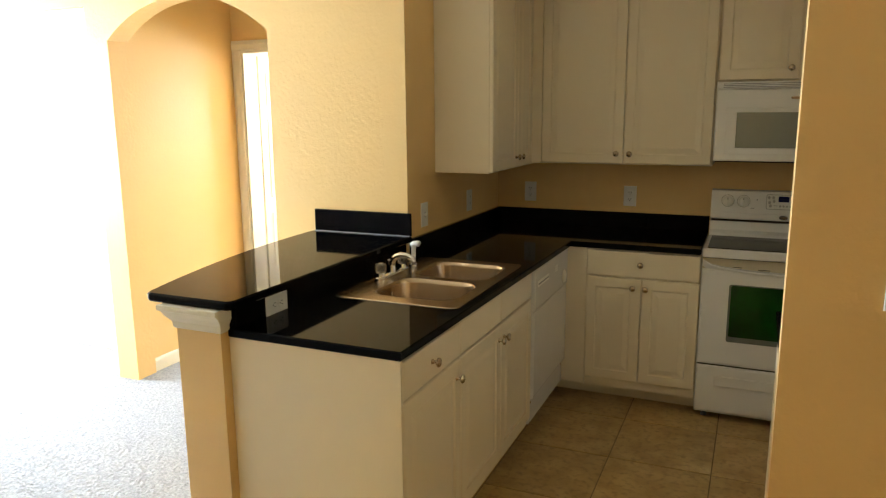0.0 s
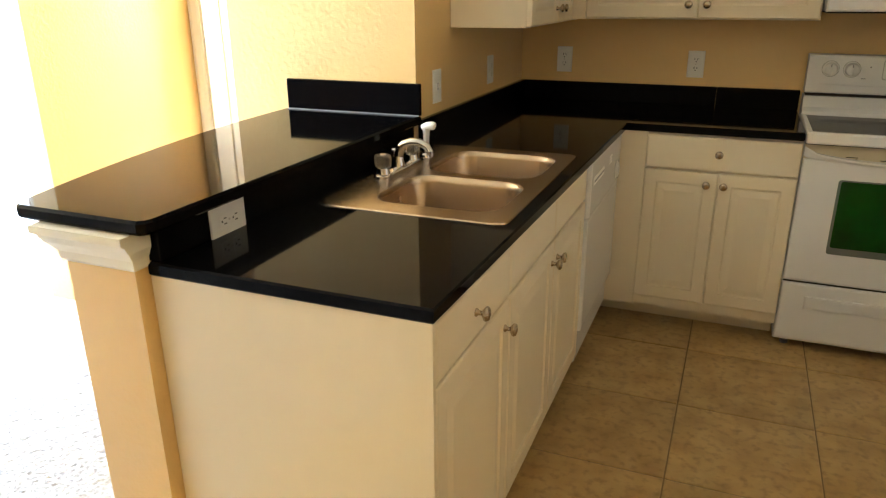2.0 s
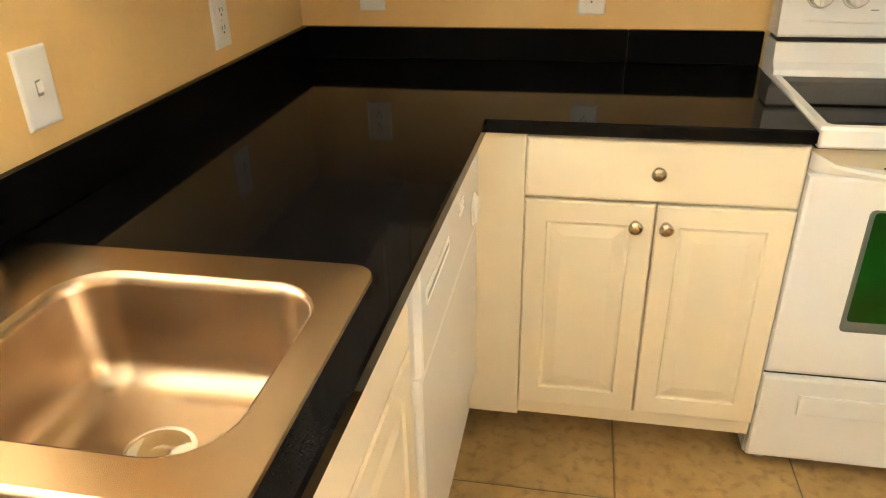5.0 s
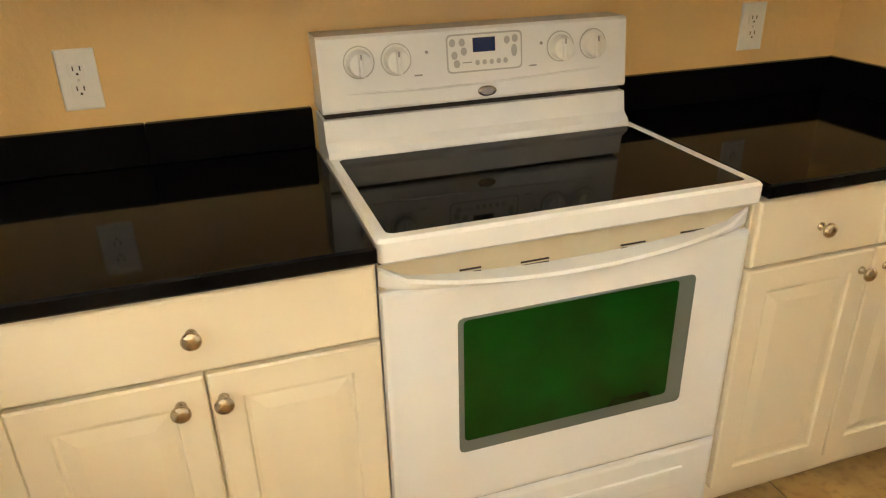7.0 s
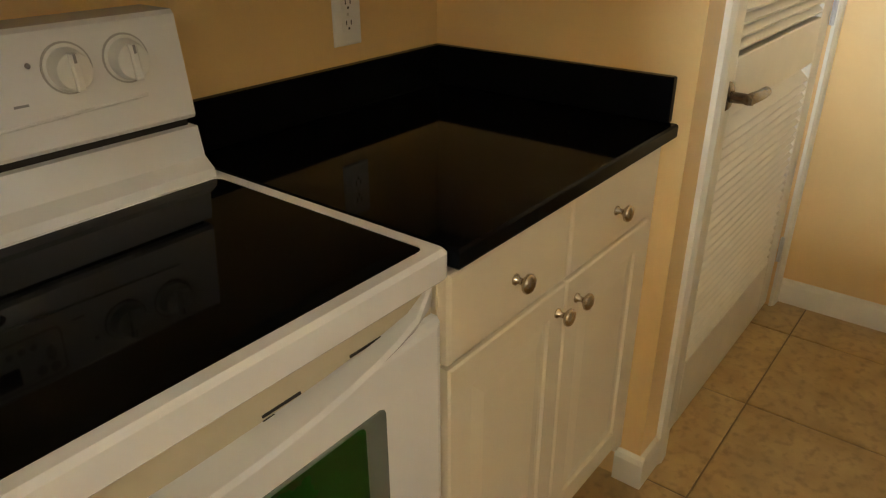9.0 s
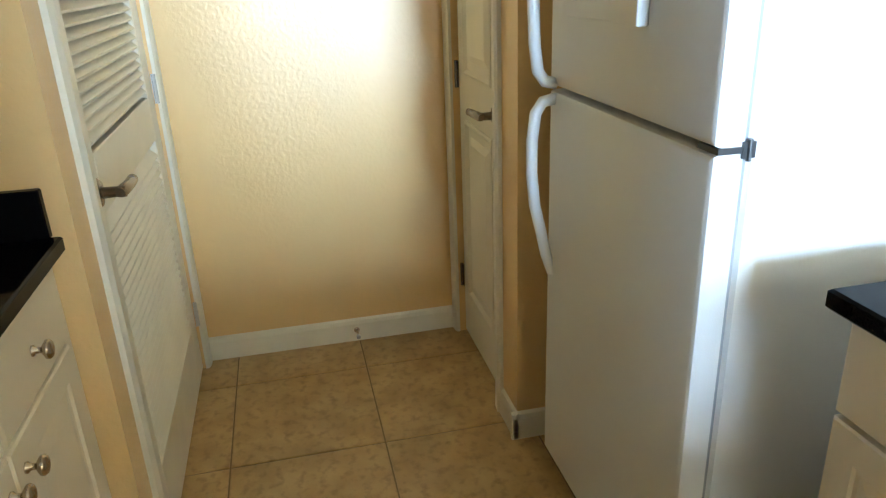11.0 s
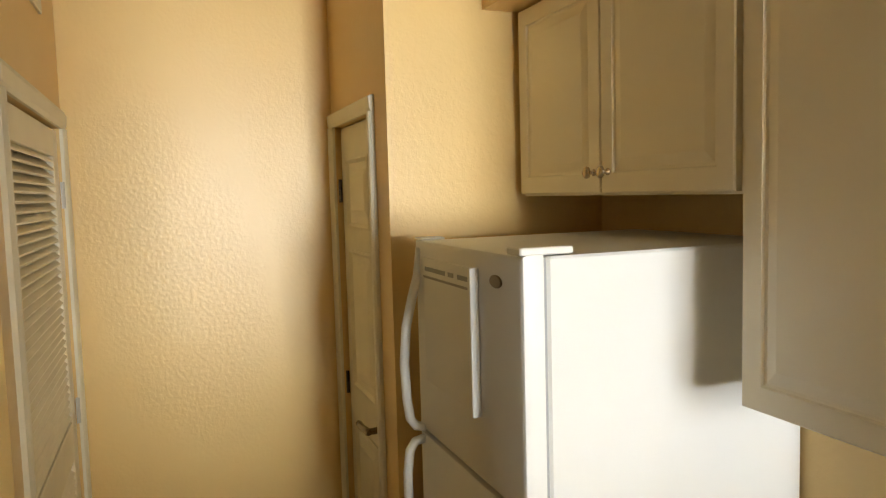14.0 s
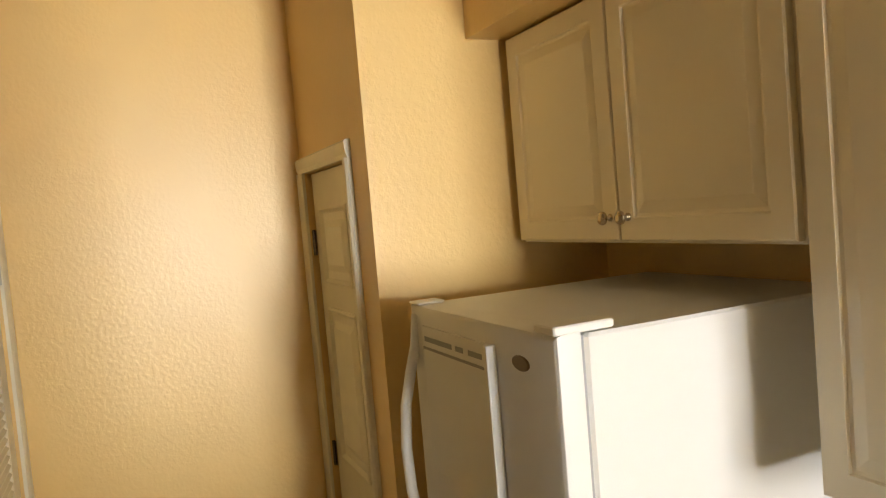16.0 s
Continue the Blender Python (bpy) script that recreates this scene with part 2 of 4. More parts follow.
def round_rect(x0, x1, y0, y1, r, n=6):
    pts = []
    for cx, cy, a in ((x1 - r, y0 + r, -90), (x1 - r, y1 - r, 0), (x0 + r, y1 - r, 90), (x0 + r, y0 + r, 180)):
        pts += [(cx + r * math.cos(radians(a + 90 * i / n)), cy + r * math.sin(radians(a + 90 * i / n))) for i in range(n + 1)]
    return pts


# ---- the shell ----
CEILING, T = 2.61, 0.12


def wall(name, label, face_pieces):
    """A wall of one mesh: boxes butted end to end."""
    bm = bmesh.new()
    for b in face_pieces:
        box(*b, bm=bm)
    return solo(name, bm, PAINT, label, "wall", kind="structure")


wall("wall_north", "cream knock-down textured kitchen wall behind the range", [(-1.39, 2.74, 4.645, 4.785, 0, CEILING)])
wall("wall_west_kitchen", "cream textured wall beside the sink counter", [(-1.39, -1.27, 3.345, 4.645, 0, CEILING)])
wall("wall_east", "cream textured wall closing the passage past the refrigerator", [(2.62, 2.74, 2.245, 4.645, 0, CEILING)])
wall("wall_counter_end", "short cream textured wall at the end of the range counter", [(1.465, 1.55, 4.03, 4.645, 0, CEILING)])
wall("wall_closet", "cream textured wall round the louvered closet door",
     [(1.55, 1.620, 4.03, 4.13, 0, 1.975), (2.56, 2.62, 4.03, 4.13, 0, 1.975), (1.55, 2.62, 4.03, 4.13, 1.975, CEILING)])
wall("wall_alcove", "cream textured wall beside the refrigerator", [(1.87, 1.95, 2.332, 3.08, 0, CEILING)])
wall("wall_pantry", "cream textured wall round the narrow panelled door",
     [(1.95, 2.055, 2.98, 3.08, 0, 1.985), (2.57, 2.62, 2.98, 3.08, 0, 1.985), (1.95, 2.62, 2.98, 3.08, 1.985, CEILING)])
wall("wall_south_kitchen", "cream textured wall end where the kitchen begins", [(0.325, 2.62, 2.245, 2.332, 0, CEILING)])
wall("wall_half", "cream textured half wall under the bar top", [(-1.495, -1.312, 2.06, 3.345, 0, 0.965)])

# arch wall between living room and hall
AX0, AX1, SPRING, RISE = -3.115, -2.032, 1.998, 0.20
ARCH_N = 24


def arch_wall():
    bm = bmesh.new()
    half, mid = (AX1 - AX0) / 2, (AX0 + AX1) / 2
    rad = (half * half + RISE * RISE) / (2 * RISE)
    top = [(mid + half * (2 * i / ARCH_N - 1), 0) for i in range(ARCH_N + 1)]
    low = [(x, SPRING + RISE - rad + math.sqrt(rad * rad - (x - mid) ** 2)) for x, _ in top]
    ring = [(-6.0, 0), (-5.63, 0), (-5.63, 2.19), (-3.27, 2.19), (-3.27, 0), (AX0, 0)] + low + [(AX1, 0), (-1.39, 0), (-1.39, CEILING), (-6.0, CEILING)]
    loft([[(x, y, z) for x, z in ring] for y in (3.345, 3.485)], bm)
    return solo("wall_arch", bm, COARSE, "cream knock-down textured wall with an arched opening to the hall", "wall", kind="structure")


arch_wall()
wall("wall_hall_west", "smooth cream hall wall past the arch", [(-3.26, -3.14, 3.485, 4.42, 0, CEILING)])
wall("wall_hall_end", "cream hall wall round the bedroom door",
     [(-3.26, -3.065, 4.42, 4.56, 0, 2.012), (-2.20, -1.39, 4.42, 4.56, 0, 2.012), (-3.26, -1.39, 4.42, 4.56, 2.012, CEILING)])
wall("wall_bedroom", "pale walls of the room past the hall",
     [(-4.4, -4.28, 4.56, 7.3, 0, CEILING), (-1.51, -1.39, 4.56, 7.3, 0, CEILING), (-4.4, -3.35, 7.18, 7.3, 0, CEILING), (-1.85, -1.51, 7.18, 7.3, 0, CEILING),
      (-3.35, -1.85, 7.18, 7.3, 0, 0.9), (-3.35, -1.85, 7.18, 7.3, 2.1, CEILING), (-4.4, -3.26, 4.42, 4.56, 0, CEILING)])
wall("wall_west_living", "cream living room wall with a tall window",
     [(-6.12, -6.0, -6.0, 1.80, 0, CEILING), (-6.12, -6.0, 3.05, 3.485, 0, CEILING), (-6.12, -6.0, 1.80, 3.05, 2.19, CEILING)])
wall("wall_south_living", "plain cream wall behind the walk", [(-6.12, 4.72, -6.12, -6.0, 0, CEILING)])
wall("wall_east_living", "plain cream wall beside the walk", [(4.60, 4.72, -6.0, 2.245, 0, CEILING), (2.74, 4.72, 2.245, 2.357, 0, CEILING)])
bm = box(-6.12, 2.74, 2.357, 4.785, CEILING, CEILING + 0.1)
box(-6.12, 4.72, -6.12, 2.357, CEILING, CEILING + 0.1, bm=bm)
box(-4.4, -1.39, 4.785, 7.3, CEILING, CEILING + 0.1, bm=bm)
solo("ceiling", bm, CEIL, "pale cream textured ceiling", "ceiling", kind="structure")
solo("soffit_south", box(0.325, 1.87, 2.332, 2.760, 2.284, CEILING), PAINT, "cream boxed soffit above the refrigerator cabinets", "soffit", kind="structure")
bm = box(-1.27, 1.465, 4.29, 4.645, 2.265, CEILING)
box(-1.27, -0.92, 3.65, 4.29, 2.265, CEILING, bm=bm)
solo("soffit_north", bm, PAINT, "cream boxed soffit above the wall cabinets", "soffit", kind="structure")


# ---- trims, doors and windows ----
def baseboard(name, face, plane, u0, u1):
    f = face_map(face, plane)
    bm = loft([[f(u, v, w) for v, w in ((0, 0), (0, 0.013), (0.07, 0.013), (0.083, 0.009), (0.09, 0.0))] for u in (u0, u1)])
    return solo(name, bm, TRIM, "white moulded baseboard along a cream wall", "baseboard", kind="structure")


baseboard("baseboard_east", "W", 2.62, 3.09, 4.02)
baseboard("baseboard_stub", "S", 4.03, 1.4655, 1.556)
baseboard("baseboard_stub_side", "W", 1.465, 4.017, 4.09)
baseboard("baseboard_alcove", "W", 1.87, 2.34, 3.10)
baseboard("baseboard_alcove_end", "N", 3.08, 1.857, 2.000)
baseboard("baseboard_hall", "E", -3.14, 3.35, 4.42)
baseboard("baseboard_arch", "S", 3.345, -2.055, -1.51)
baseboard("baseboard_bedroom", "S", 7.18, -4.28, -1.51)


def casing(door, face, plane, u0, u1, top, width=0.062, legs=(True, True)):
    """A moulded casing round an opening u0..u1, two legs and a head."""
    f = face_map(face, plane)
    prof = ((0, 0), (0, 0.010), (0.012, 0.016), (0.045, 0.019), (width, 0.012), (width, 0))
    if legs[0]:
        part("casing", loft([[f(u0 - d, v, w) for d, w in prof] for v in (0, top)]), TRIM, door)
    if legs[1]:
        part("casing", loft([[f(u1 + d, v, w) for d, w in prof] for v in (0, top)]), TRIM, door)
    part("casing", loft([[f(u, top + d, w) for d, w in prof] for u in (u0 - width, u1 + width)]), TRIM, door)


def lever(leaf, face, plane, u, v, way):
    """A satin lever on a round rose."""
    f = face_map(face, plane)
    h = part("door_handle", lathe(f, u, v, [(0.031, 0), (0.031, 0.006), (0.026, 0.011), (0.012, 0.013), (0.011, 0.045), (0.013, 0.048), (0.012, 0.058), (0.0, 0.058)][:-1], 20), LEVER, leaf, "satin nickel lever handle", 40)
    pts = [f(u + way * d, v - 0.006 * (d / 0.11) ** 2, 0.050 + 0.004 * math.sin(d * 28)) for d in (-0.012, 0.01, 0.03, 0.06, 0.09, 0.122, 0.130)]
    part("lever", tube(pts, [0.010, 0.013, 0.0125, 0.012, 0.012, 0.012, 0.006], 12), LEVER, h, "", 40)


def hinge(leaf, face, plane, u, v, metal=None):
    f = face_map(face, plane)
    bm = tube([f(u, v - 0.045, 0.006), f(u, v + 0.045, 0.006)], 0.006, 10)
    rect(f, u - 0.014, u + 0.016, v - 0.044, v + 0.044, [(0, 0), (0, 0.002), (0.001, 0.003)], bm)
    part("hinge", bm, metal or FLUSH, leaf, "butt hinge")


# louvered closet door
d1 = thing("door_1", (2.11, 4.03, 0), "white closed closet door with louvers above and below", "door", kind="structure")
casing(d1, "S", 4.03, 1.620, 2.555, 1.975)
F1 = face_map("S", 4.045)
U0, U1, V0, V1 = 1.625, 2.550, 0.012, 1.966
bm = bmesh.new()
for a, b, c, d in ((U0, U0 + 0.10, V0, V1), (U1 - 0.10, U1, V0, V1), (U0 + 0.10, U1 - 0.10, V0, V0 + 0.20), (U0 + 0.10, U1 - 0.10, 0.86, 0.99), (U0 + 0.10, U1 - 0.10, V1 - 0.09, V1)):
    rect(F1, a, b, c, d, [(0, -0.030), (0, 0.0035), (0.0025, 0.006)], bm)
leaf1 = part("leaf", bm, TRIM, d1, "white painted door frame")
for low, high in ((0.216, 0.842), (1.003, 1.875)):
    v = low
    while v < high - 0.012:
        bm = loft([[F1(u, v + a, w) for a, w in ((0.0, 0.004), (0.006, 0.006), (0.034, -0.024), (0.028, -0.026))] for u in (U0 + 0.101, U1 - 0.101)])
        part("slat", bm, TRIM, leaf1)
        v += 0.0258
    # Dark sheet in place of the shade behind the louvers.
    part("shade_sheet", rect(F1, U0 + 0.09, U1 - 0.09, low - 0.016, high + 0.012, [(0, -0.034), (0, -0.031)]), GAP, leaf1)
lever(leaf1, "S", 4.039, 1.680, 0.917, 1)
for v in (1.75, 1.0, 0.22):
    hinge(leaf1, "S", 4.036, 2.556, v)

# narrow panelled door
d2 = thing("door_2", (2.3, 3.09, 0), "narrow white closed door with raised panels", "door", kind="structure")
casing(d2, "N", 3.08, 2.055, 2.565, 1.985, 0.052)
F2 = face_map("N", 3.052)
U0, U1, V1 = 2.060, 2.560, 1.980
bm = rect(F2, U0, U1, 0.012, V1, [(0, -0.030), (0, 0.004), (0.002, 0.006)])
leaf2 = part("leaf", bm, TRIM, d2, "white painted panelled leaf")
for c, d in ((1.60, 1.86), (0.99, 1.52), (0.20, 0.84)):
    for a, b in ((U0 + 0.095, U1 - 0.095),):
        part("panel", rect(F2, a, b, c, d, [(0, 0.002), (0, 0.014), (0.008, 0.017), (0.020, 0.0064), (0.045, 0.0064), (0.068, 0.014)], None), TRIM, leaf2)
lever(leaf2, "N", 3.058, 2.122, 0.918, 1)
for v in (1.74, 0.98, 0.24):
    hinge(leaf2, "N", 3.060, 2.568, v, LEVER)

# bedroom door, open
d3 = thing("door_3", (-2.6, 4.42, 0), "white cased doorway with its door standing open", "door", kind="structure")
casing(d3, "S", 4.42, -3.065, -2.20, 2.012, 0.07)
bm = box(-3.065, -3.050, 4.42, 4.56, 0, 2.012)
box(-2.215, -2.20, 4.42, 4.56, 0, 2.012, bm=bm)
box(-3.050, -2.215, 4.42, 4.56, 1.998, 2.012, bm=bm)
part("jamb", bm, TRIM, d3)
leaf3 = part("leaf", rect(face_map("E", -3.085), 4.58, 5.36, 0.012, 1.99, [(0, 0), (0, 0.030), (0.002, 0.034)]), TRIM, d3, "white painted leaf")
f3 = face_map("E", -3.051)
for c, d in ((1.64, 1.88), (0.98, 1.55), (0.20, 0.86)):
    for a, b in ((4.66, 4.93), (5.0, 5.25)):
        part("panel", rect(f3, a, b, c, d, [(0, -0.002), (0, 0.004), (0.012, 0.004), (0.018, 0.001), (0.03, 0.001), (0.05, 0.005)]), TRIM, leaf3)
lever(leaf3, "E", -3.051, 5.29, 0.95, -1)


def window(name, face, plane, u0, u1, v0, v1, panes, label):
    """A white framed window through a wall, its panes in stiles and rails."""
    f = face_map(face, plane)
    w = thing(name, f((u0 + u1) / 2, v0, 0), label, "window", kind="structure")
    k = 0.05
    bm = bmesh.new()
    for a, b, c, d in ((u0, u0 + k, v0, v1), (u1 - k, u1, v0, v1), (u0 + k, u1 - k, v0, v0 + k), (u0 + k, u1 - k, v1 - k, v1)):
        rect(f, a, b, c, d, [(0, -0.09), (0, -0.035), (0.003, -0.03)], bm)
    part("window_frame", bm, TRIM, w)
    step = (u1 - u0 - 2 * k) / panes
    for i in range(panes):
        a = u0 + k + i * step
        bm = bmesh.new()
        for p, q, c, d in ((a, a + 0.04, v0 + k, v1 - k), (a + step - 0.04, a + step, v0 + k, v1 - k), (a + 0.04, a + step - 0.04, v0 + k, v0 + k + 0.05), (a + 0.04, a + step - 0.04, v1 - k - 0.05, v1 - k)):
            rect(f, p + 0.001, q - 0.001, c, d, [(0, -0.075), (0, -0.045), (0.002, -0.042)], bm)
        s = part("sash", bm, TRIM, w)
        g = part("pane", rect(f, a + 0.038, a + step - 0.038, v0 + k + 0.045, v1 - k - 0.045, [(0, -0.062), (0, -0.056)]), GLASS, s, "clear glass")
        g.visible_shadow = False


window("window_1", "S", 3.345, -5.63, -3.27, 0.0, 2.19, 2, "white framed sliding glass door to the bright outdoors")
window("window_2", "E", -6.0, 1.80, 3.05, 0.0, 2.19, 1, "tall white framed window of the living room")
window("window_3", "S", 7.18, -3.35, -1.85, 0.9, 2.1, 2, "white framed bedroom window")

# ---- floors ----
solo("ground", box(-60, 60, -60, 60, -0.32, -0.12), CONCRETE, "pale concrete ground outside the windows", "ground", kind="structure")
bm = box(-6.12, -1.42, -6.12, 4.785, -0.12, -0.004)
box(-4.4, -1.42, 4.785, 7.3, -0.12, -0.004, bm=bm)
solo("subfloor", bm, CONCRETE, "plain floor slab under the carpet", "floor", kind="structure")


def carpet_sheet():
    nx, ny = 420, 340
    x0, x1, y0, y1 = -4.4, -1.42, 1.0, 3.40
    rng = np.random.default_rng(3)
    h = rng.random((ny + 1, nx + 1)) * 0.0065
    h = (h + np.roll(h, 1, 0) * 0.5 + np.roll(h, 1, 1) * 0.5) / 1.6
    verts = [(x0 + (x1 - x0) * i / nx + rng.uniform(-.002, .002), y0 + (y1 - y0) * j / ny + rng.uniform(-.002, .002), float(h[j, i])) for j in range(ny + 1) for i in range(nx + 1)]
    faces = [(j * (nx + 1) + i, j * (nx + 1) + i + 1, (j + 1) * (nx + 1) + i + 1, (j + 1) * (nx + 1) + i) for j in range(ny) for i in range(nx)]
    me = bpy.data.meshes.new("carpet")
    me.from_pydata(verts, [], faces)
    me.materials.append(CARPET)
    return tagged(new("carpet", me), "pale grey cut-pile carpet of the living room", "carpet", kind="structure")


carpet_sheet()
bm = box(-6.0, -4.4, -6.0, 3.4, -0.004, 0.006)
box(-4.4, -1.42, -6.0, 1.0, -0.004, 0.006, bm=bm)
box(-4.4, -1.42, 3.40, 7.18, -0.004, 0.006, bm=bm)
solo("carpet_outer", bm, CARPET, "pale grey cut-pile carpet further off", "carpet", kind="structure")


# ---- cabinets ----
def knob(owner, face, plane, u, v):
    f = face_map(face, plane)
    part("knob", lathe(f, u, v, [(0.009, 0), (0.009, 0.003), (0.0055, 0.006), (0.005, 0.013), (0.010, 0.017), (0.0155, 0.021), (0.016, 0.025), (0.013, 0.029), (0.006, 0.031)], 18), NICKEL, owner, "satin nickel knob", 50)


PANEL = [(0, 0), (0, 0.0155), (0.0035, 0.019), (0.050, 0.019), (0.0535, 0.0140), (0.060, 0.0130), (0.064, 0.0138), (0.086, 0.0182)]


def panel_door(cab, face, plane, u0, u1, v0, v1, knob_at=None, name="door"):
    f = face_map(face, plane)
    g = 0.0022
    d = part(name, rect(f, u0 + g, u1 - g, v0 + g, v1 - g, PANEL), CAB, cab)
    if knob_at:
        knob(d, face, plane + {"S": -1, "W": -1, "N": 1, "E": 1}[face] * 0.019, *knob_at)
    return d


def drawer(cab, face, plane, u0, u1, v0, v1, knob_at=None, name="drawer_front"):
    f = face_map(face, plane)
    g = 0.0022
    d = part(name, rect(f, u0 + g, u1 - g, v0 + g, v1 - g, [(0, 0), (0, 0.013), (0.002, 0.017), (0.006, 0.019)]), CAB, cab)
    if knob_at:
        knob(d, face, plane + {"S": -1, "W": -1, "N": 1, "E": 1}[face] * 0.019, *knob_at)
    return d


def base_body(cab, x0, x1, y0, y1, face, toe=0.075):
    part("body", box(x0, x1, y0, y1, 0.10, 0.874), CAB, cab)
    t = {"E": (x0, x1 - toe, y0, y1), "S": (x0, x1, y0 + toe, y1), "N": (x0, x1, y0, y1 - toe)}[face]
    part("toe_kick", box(*t, 0, 0.10), CAB, cab)


XF = -0.70       # carcass front of the sink run
YF = 4.090       # carcass front of the range run
DT, DB, RT = 0.734, 0.138, 0.866

c = thing("base_cabinet", (-1.0, 2.33, 0), "white base cabinet with one drawer and a raised-panel door", "cabinet", "sink run cabinets")
base_body(c, -1.30, XF, 2.114, 2.566, "E")
part("end_panel", box(-1.310, XF + 0.0185, 2.098, 2.110, 0, 0.874), CAB, c, "plain white end panel")
drawer(c, "E", XF, 2.111, 2.566, DT + 0.004, RT, (2.322, 0.80))
panel_door(c, "E", XF, 2.111, 2.566, DB, DT, (2.526, 0.670))

c = thing("sink_cabinet", (-1.0, 3.03, 0), "white sink base cabinet with two raised-panel doors", "cabinet", "sink run cabinets")
part("body", box(-1.30, XF, 2.568, 3.444, 0.10, 0.70), CAB, c)
part("top_rail", box(XF - 0.02, XF, 2.568, 3.444, 0.70, 0.874), CAB, c)
part("toe_kick", box(-1.30, XF - 0.075, 2.568, 3.444, 0, 0.10), CAB, c)
drawer(c, "E", XF, 2.568, 3.007, DT + 0.004, RT, None, "false_front")
drawer(c, "E", XF, 3.007, 3.444, DT + 0.004, RT, None, "false_front")
panel_door(c, "E", XF, 2.568, 3.007, DB, DT, (2.980, 0.670))
panel_door(c, "E", XF, 3.007, 3.444, DB, DT, (3.040, 0.670))

c = thing("dishwasher", (-1.0, 3.79, 0), "white built-in dishwasher beside the sink cabinet", "dishwasher")
part("body", box(-1.28, XF - 0.01, 3.450, 4.078, 0.10, 0.866), APPL, c)
part("toe_plate", box(XF - 0.085, XF - 0.075, 3.450, 4.078, 0.0, 0.10), APPL, c)
f = face_map("E", XF - 0.008)
dd = part("door", rect(f, 3.452, 4.076, 0.232, 0.664, [(0, 0), (0, 0.028), (0.003, 0.036), (0.012, 0.038)]), APPL, c)
cp = part("control_panel", rect(f, 3.452, 4.076, 0.667, 0.866, [(0, 0), (0, 0.030), (0.004, 0.040), (0.010, 0.042)]), APPL, c)
latch = part("latch_recess", rect(face_map("E", XF + 0.034), 3.490, 3.690, 0.776, 0.806, [(0, 0), (0, 0.0012), (0.003, 0.0016)], chamfer=0.008), PLASTIC, cp, "white latch surround")
part("latch_slot", rect(face_map("E", XF + 0.0355), 3.500, 3.680, 0.786, 0.794, [(0, 0), (0, 0.0008)]), SEAL, latch, "grey latch slot")
dial = part("dial", lathe(face_map("E", XF + 0.034), 3.985, 0.725, [(0.036, 0), (0.036, 0.003), (0.031, 0.004), (0.029, 0.009), (0.024, 0.011)], 20), PLASTIC, cp, "white timer dial", 40)
part("dial_ring", lathe(face_map("E", XF + 0.034), 3.985, 0.725, [(0.0385, 0.0002), (0.0385, 0.001)], 20), BUTTON, dial)
for v in (0.786, 0.798, 0.810):
    part("button", rect(face_map("E", XF + 0.034), 3.80, 3.85, v, v + 0.006, [(0, 0), (0, 0.002)]), PLASTIC, cp)
part("kick_panel", rect(face_map("E", XF - 0.02), 3.452, 4.076, 0.100, 0.222, [(0, 0), (0, 0.026), (0.003, 0.03)]), APPL, c)
for u in (3.475, 4.055):
    part("screw", lathe(face_map("E", XF + 0.010), u, 0.205, [(0.006, 0), (0.006, 0.002), (0.003, 0.003)], 12), NICKEL, c)

c = thing("corner_base_cabinet", (-0.32, 4.38, 0), "white corner base cabinet with one drawer and two doors", "cabinet", "range run cabinets")
base_body(c, -0.655, 0.0165, YF, 4.62, "S", 0.135)
part("corner_toe_kick", box(-0.775, -0.655, YF + 0.135, YF + 0.17, 0, 0.10), CAB, c)
part("filler", rect(face_map("S", YF), -0.695, -0.562, 0.10, 0.874, [(0, 0), (0, 0.012), (0.002, 0.014)]), CAB, c)
drawer(c, "S", YF, -0.563, 0.0175, 0.7235, RT, (-0.279, 0.799))
panel_door(c, "S", YF, -0.563, -0.272, 0.147, 0.7205, (-0.315, 0.672))
panel_door(c, "S", YF, -0.272, 0.0175, 0.147, 0.7205, (-0.249, 0.672))

c = thing("base_cabinet", (1.11, 4.36, 0), "white base cabinet with two drawers and two doors", "cabinet", "range run cabinets")
base_body(c, 0.766, 1.445, YF, 4.62, "S")
drawer(c, "S", YF, 0.768, 1.094, 0.7185, RT, (0.928, 0.790))
drawer(c, "S", YF, 1.094, 1.428, 0.7185, RT, (1.261, 0.788))
panel_door(c, "S", YF, 0.768, 1.094, 0.145, 0.7155, (1.066, 0.666))
panel_door(c, "S", YF, 1.094, 1.428, 0.145, 0.7155, (1.132, 0.666))
part("filler", rect(face_map("S", YF), 1.430, 1.463, 0.10, 0.874, [(0, 0), (0, 0.008), (0.002, 0.010)]), CAB, c)

c = thing("base_cabinet", (0.6, 2.68, 0), "white base cabinet with a drawer beside the refrigerator", "cabinet")
base_body(c, 0.345, 0.885, 2.40, 2.925, "N")
drawer(c, "N", 2.925, 0.347, 0.883, 0.716, RT, (0.712, 0.778))
panel_door(c, "N", 2.925, 0.347, 0.883, DB, 0.712, (0.40, 0.650))


def wall_cabinet(label, x0, x1, y0, y1, z0, z1, face, doors, group):
    c = thing("wall_cabinet", ((x0 + x1) / 2, (y0 + y1) / 2, z0), label, "cabinet", group)
    part("body", box(x0, x1, y0, y1, z0, z1, 0.0015), CAB, c)
    plane = {"S": y0, "N": y1, "E": x1}[face]
    for u0, u1, ku in doors:
        panel_door(c, face, plane, u0, u1, z0 + 0.004, z1 - 0.006, (ku, z0 + 0.060) if ku else None)
    return c


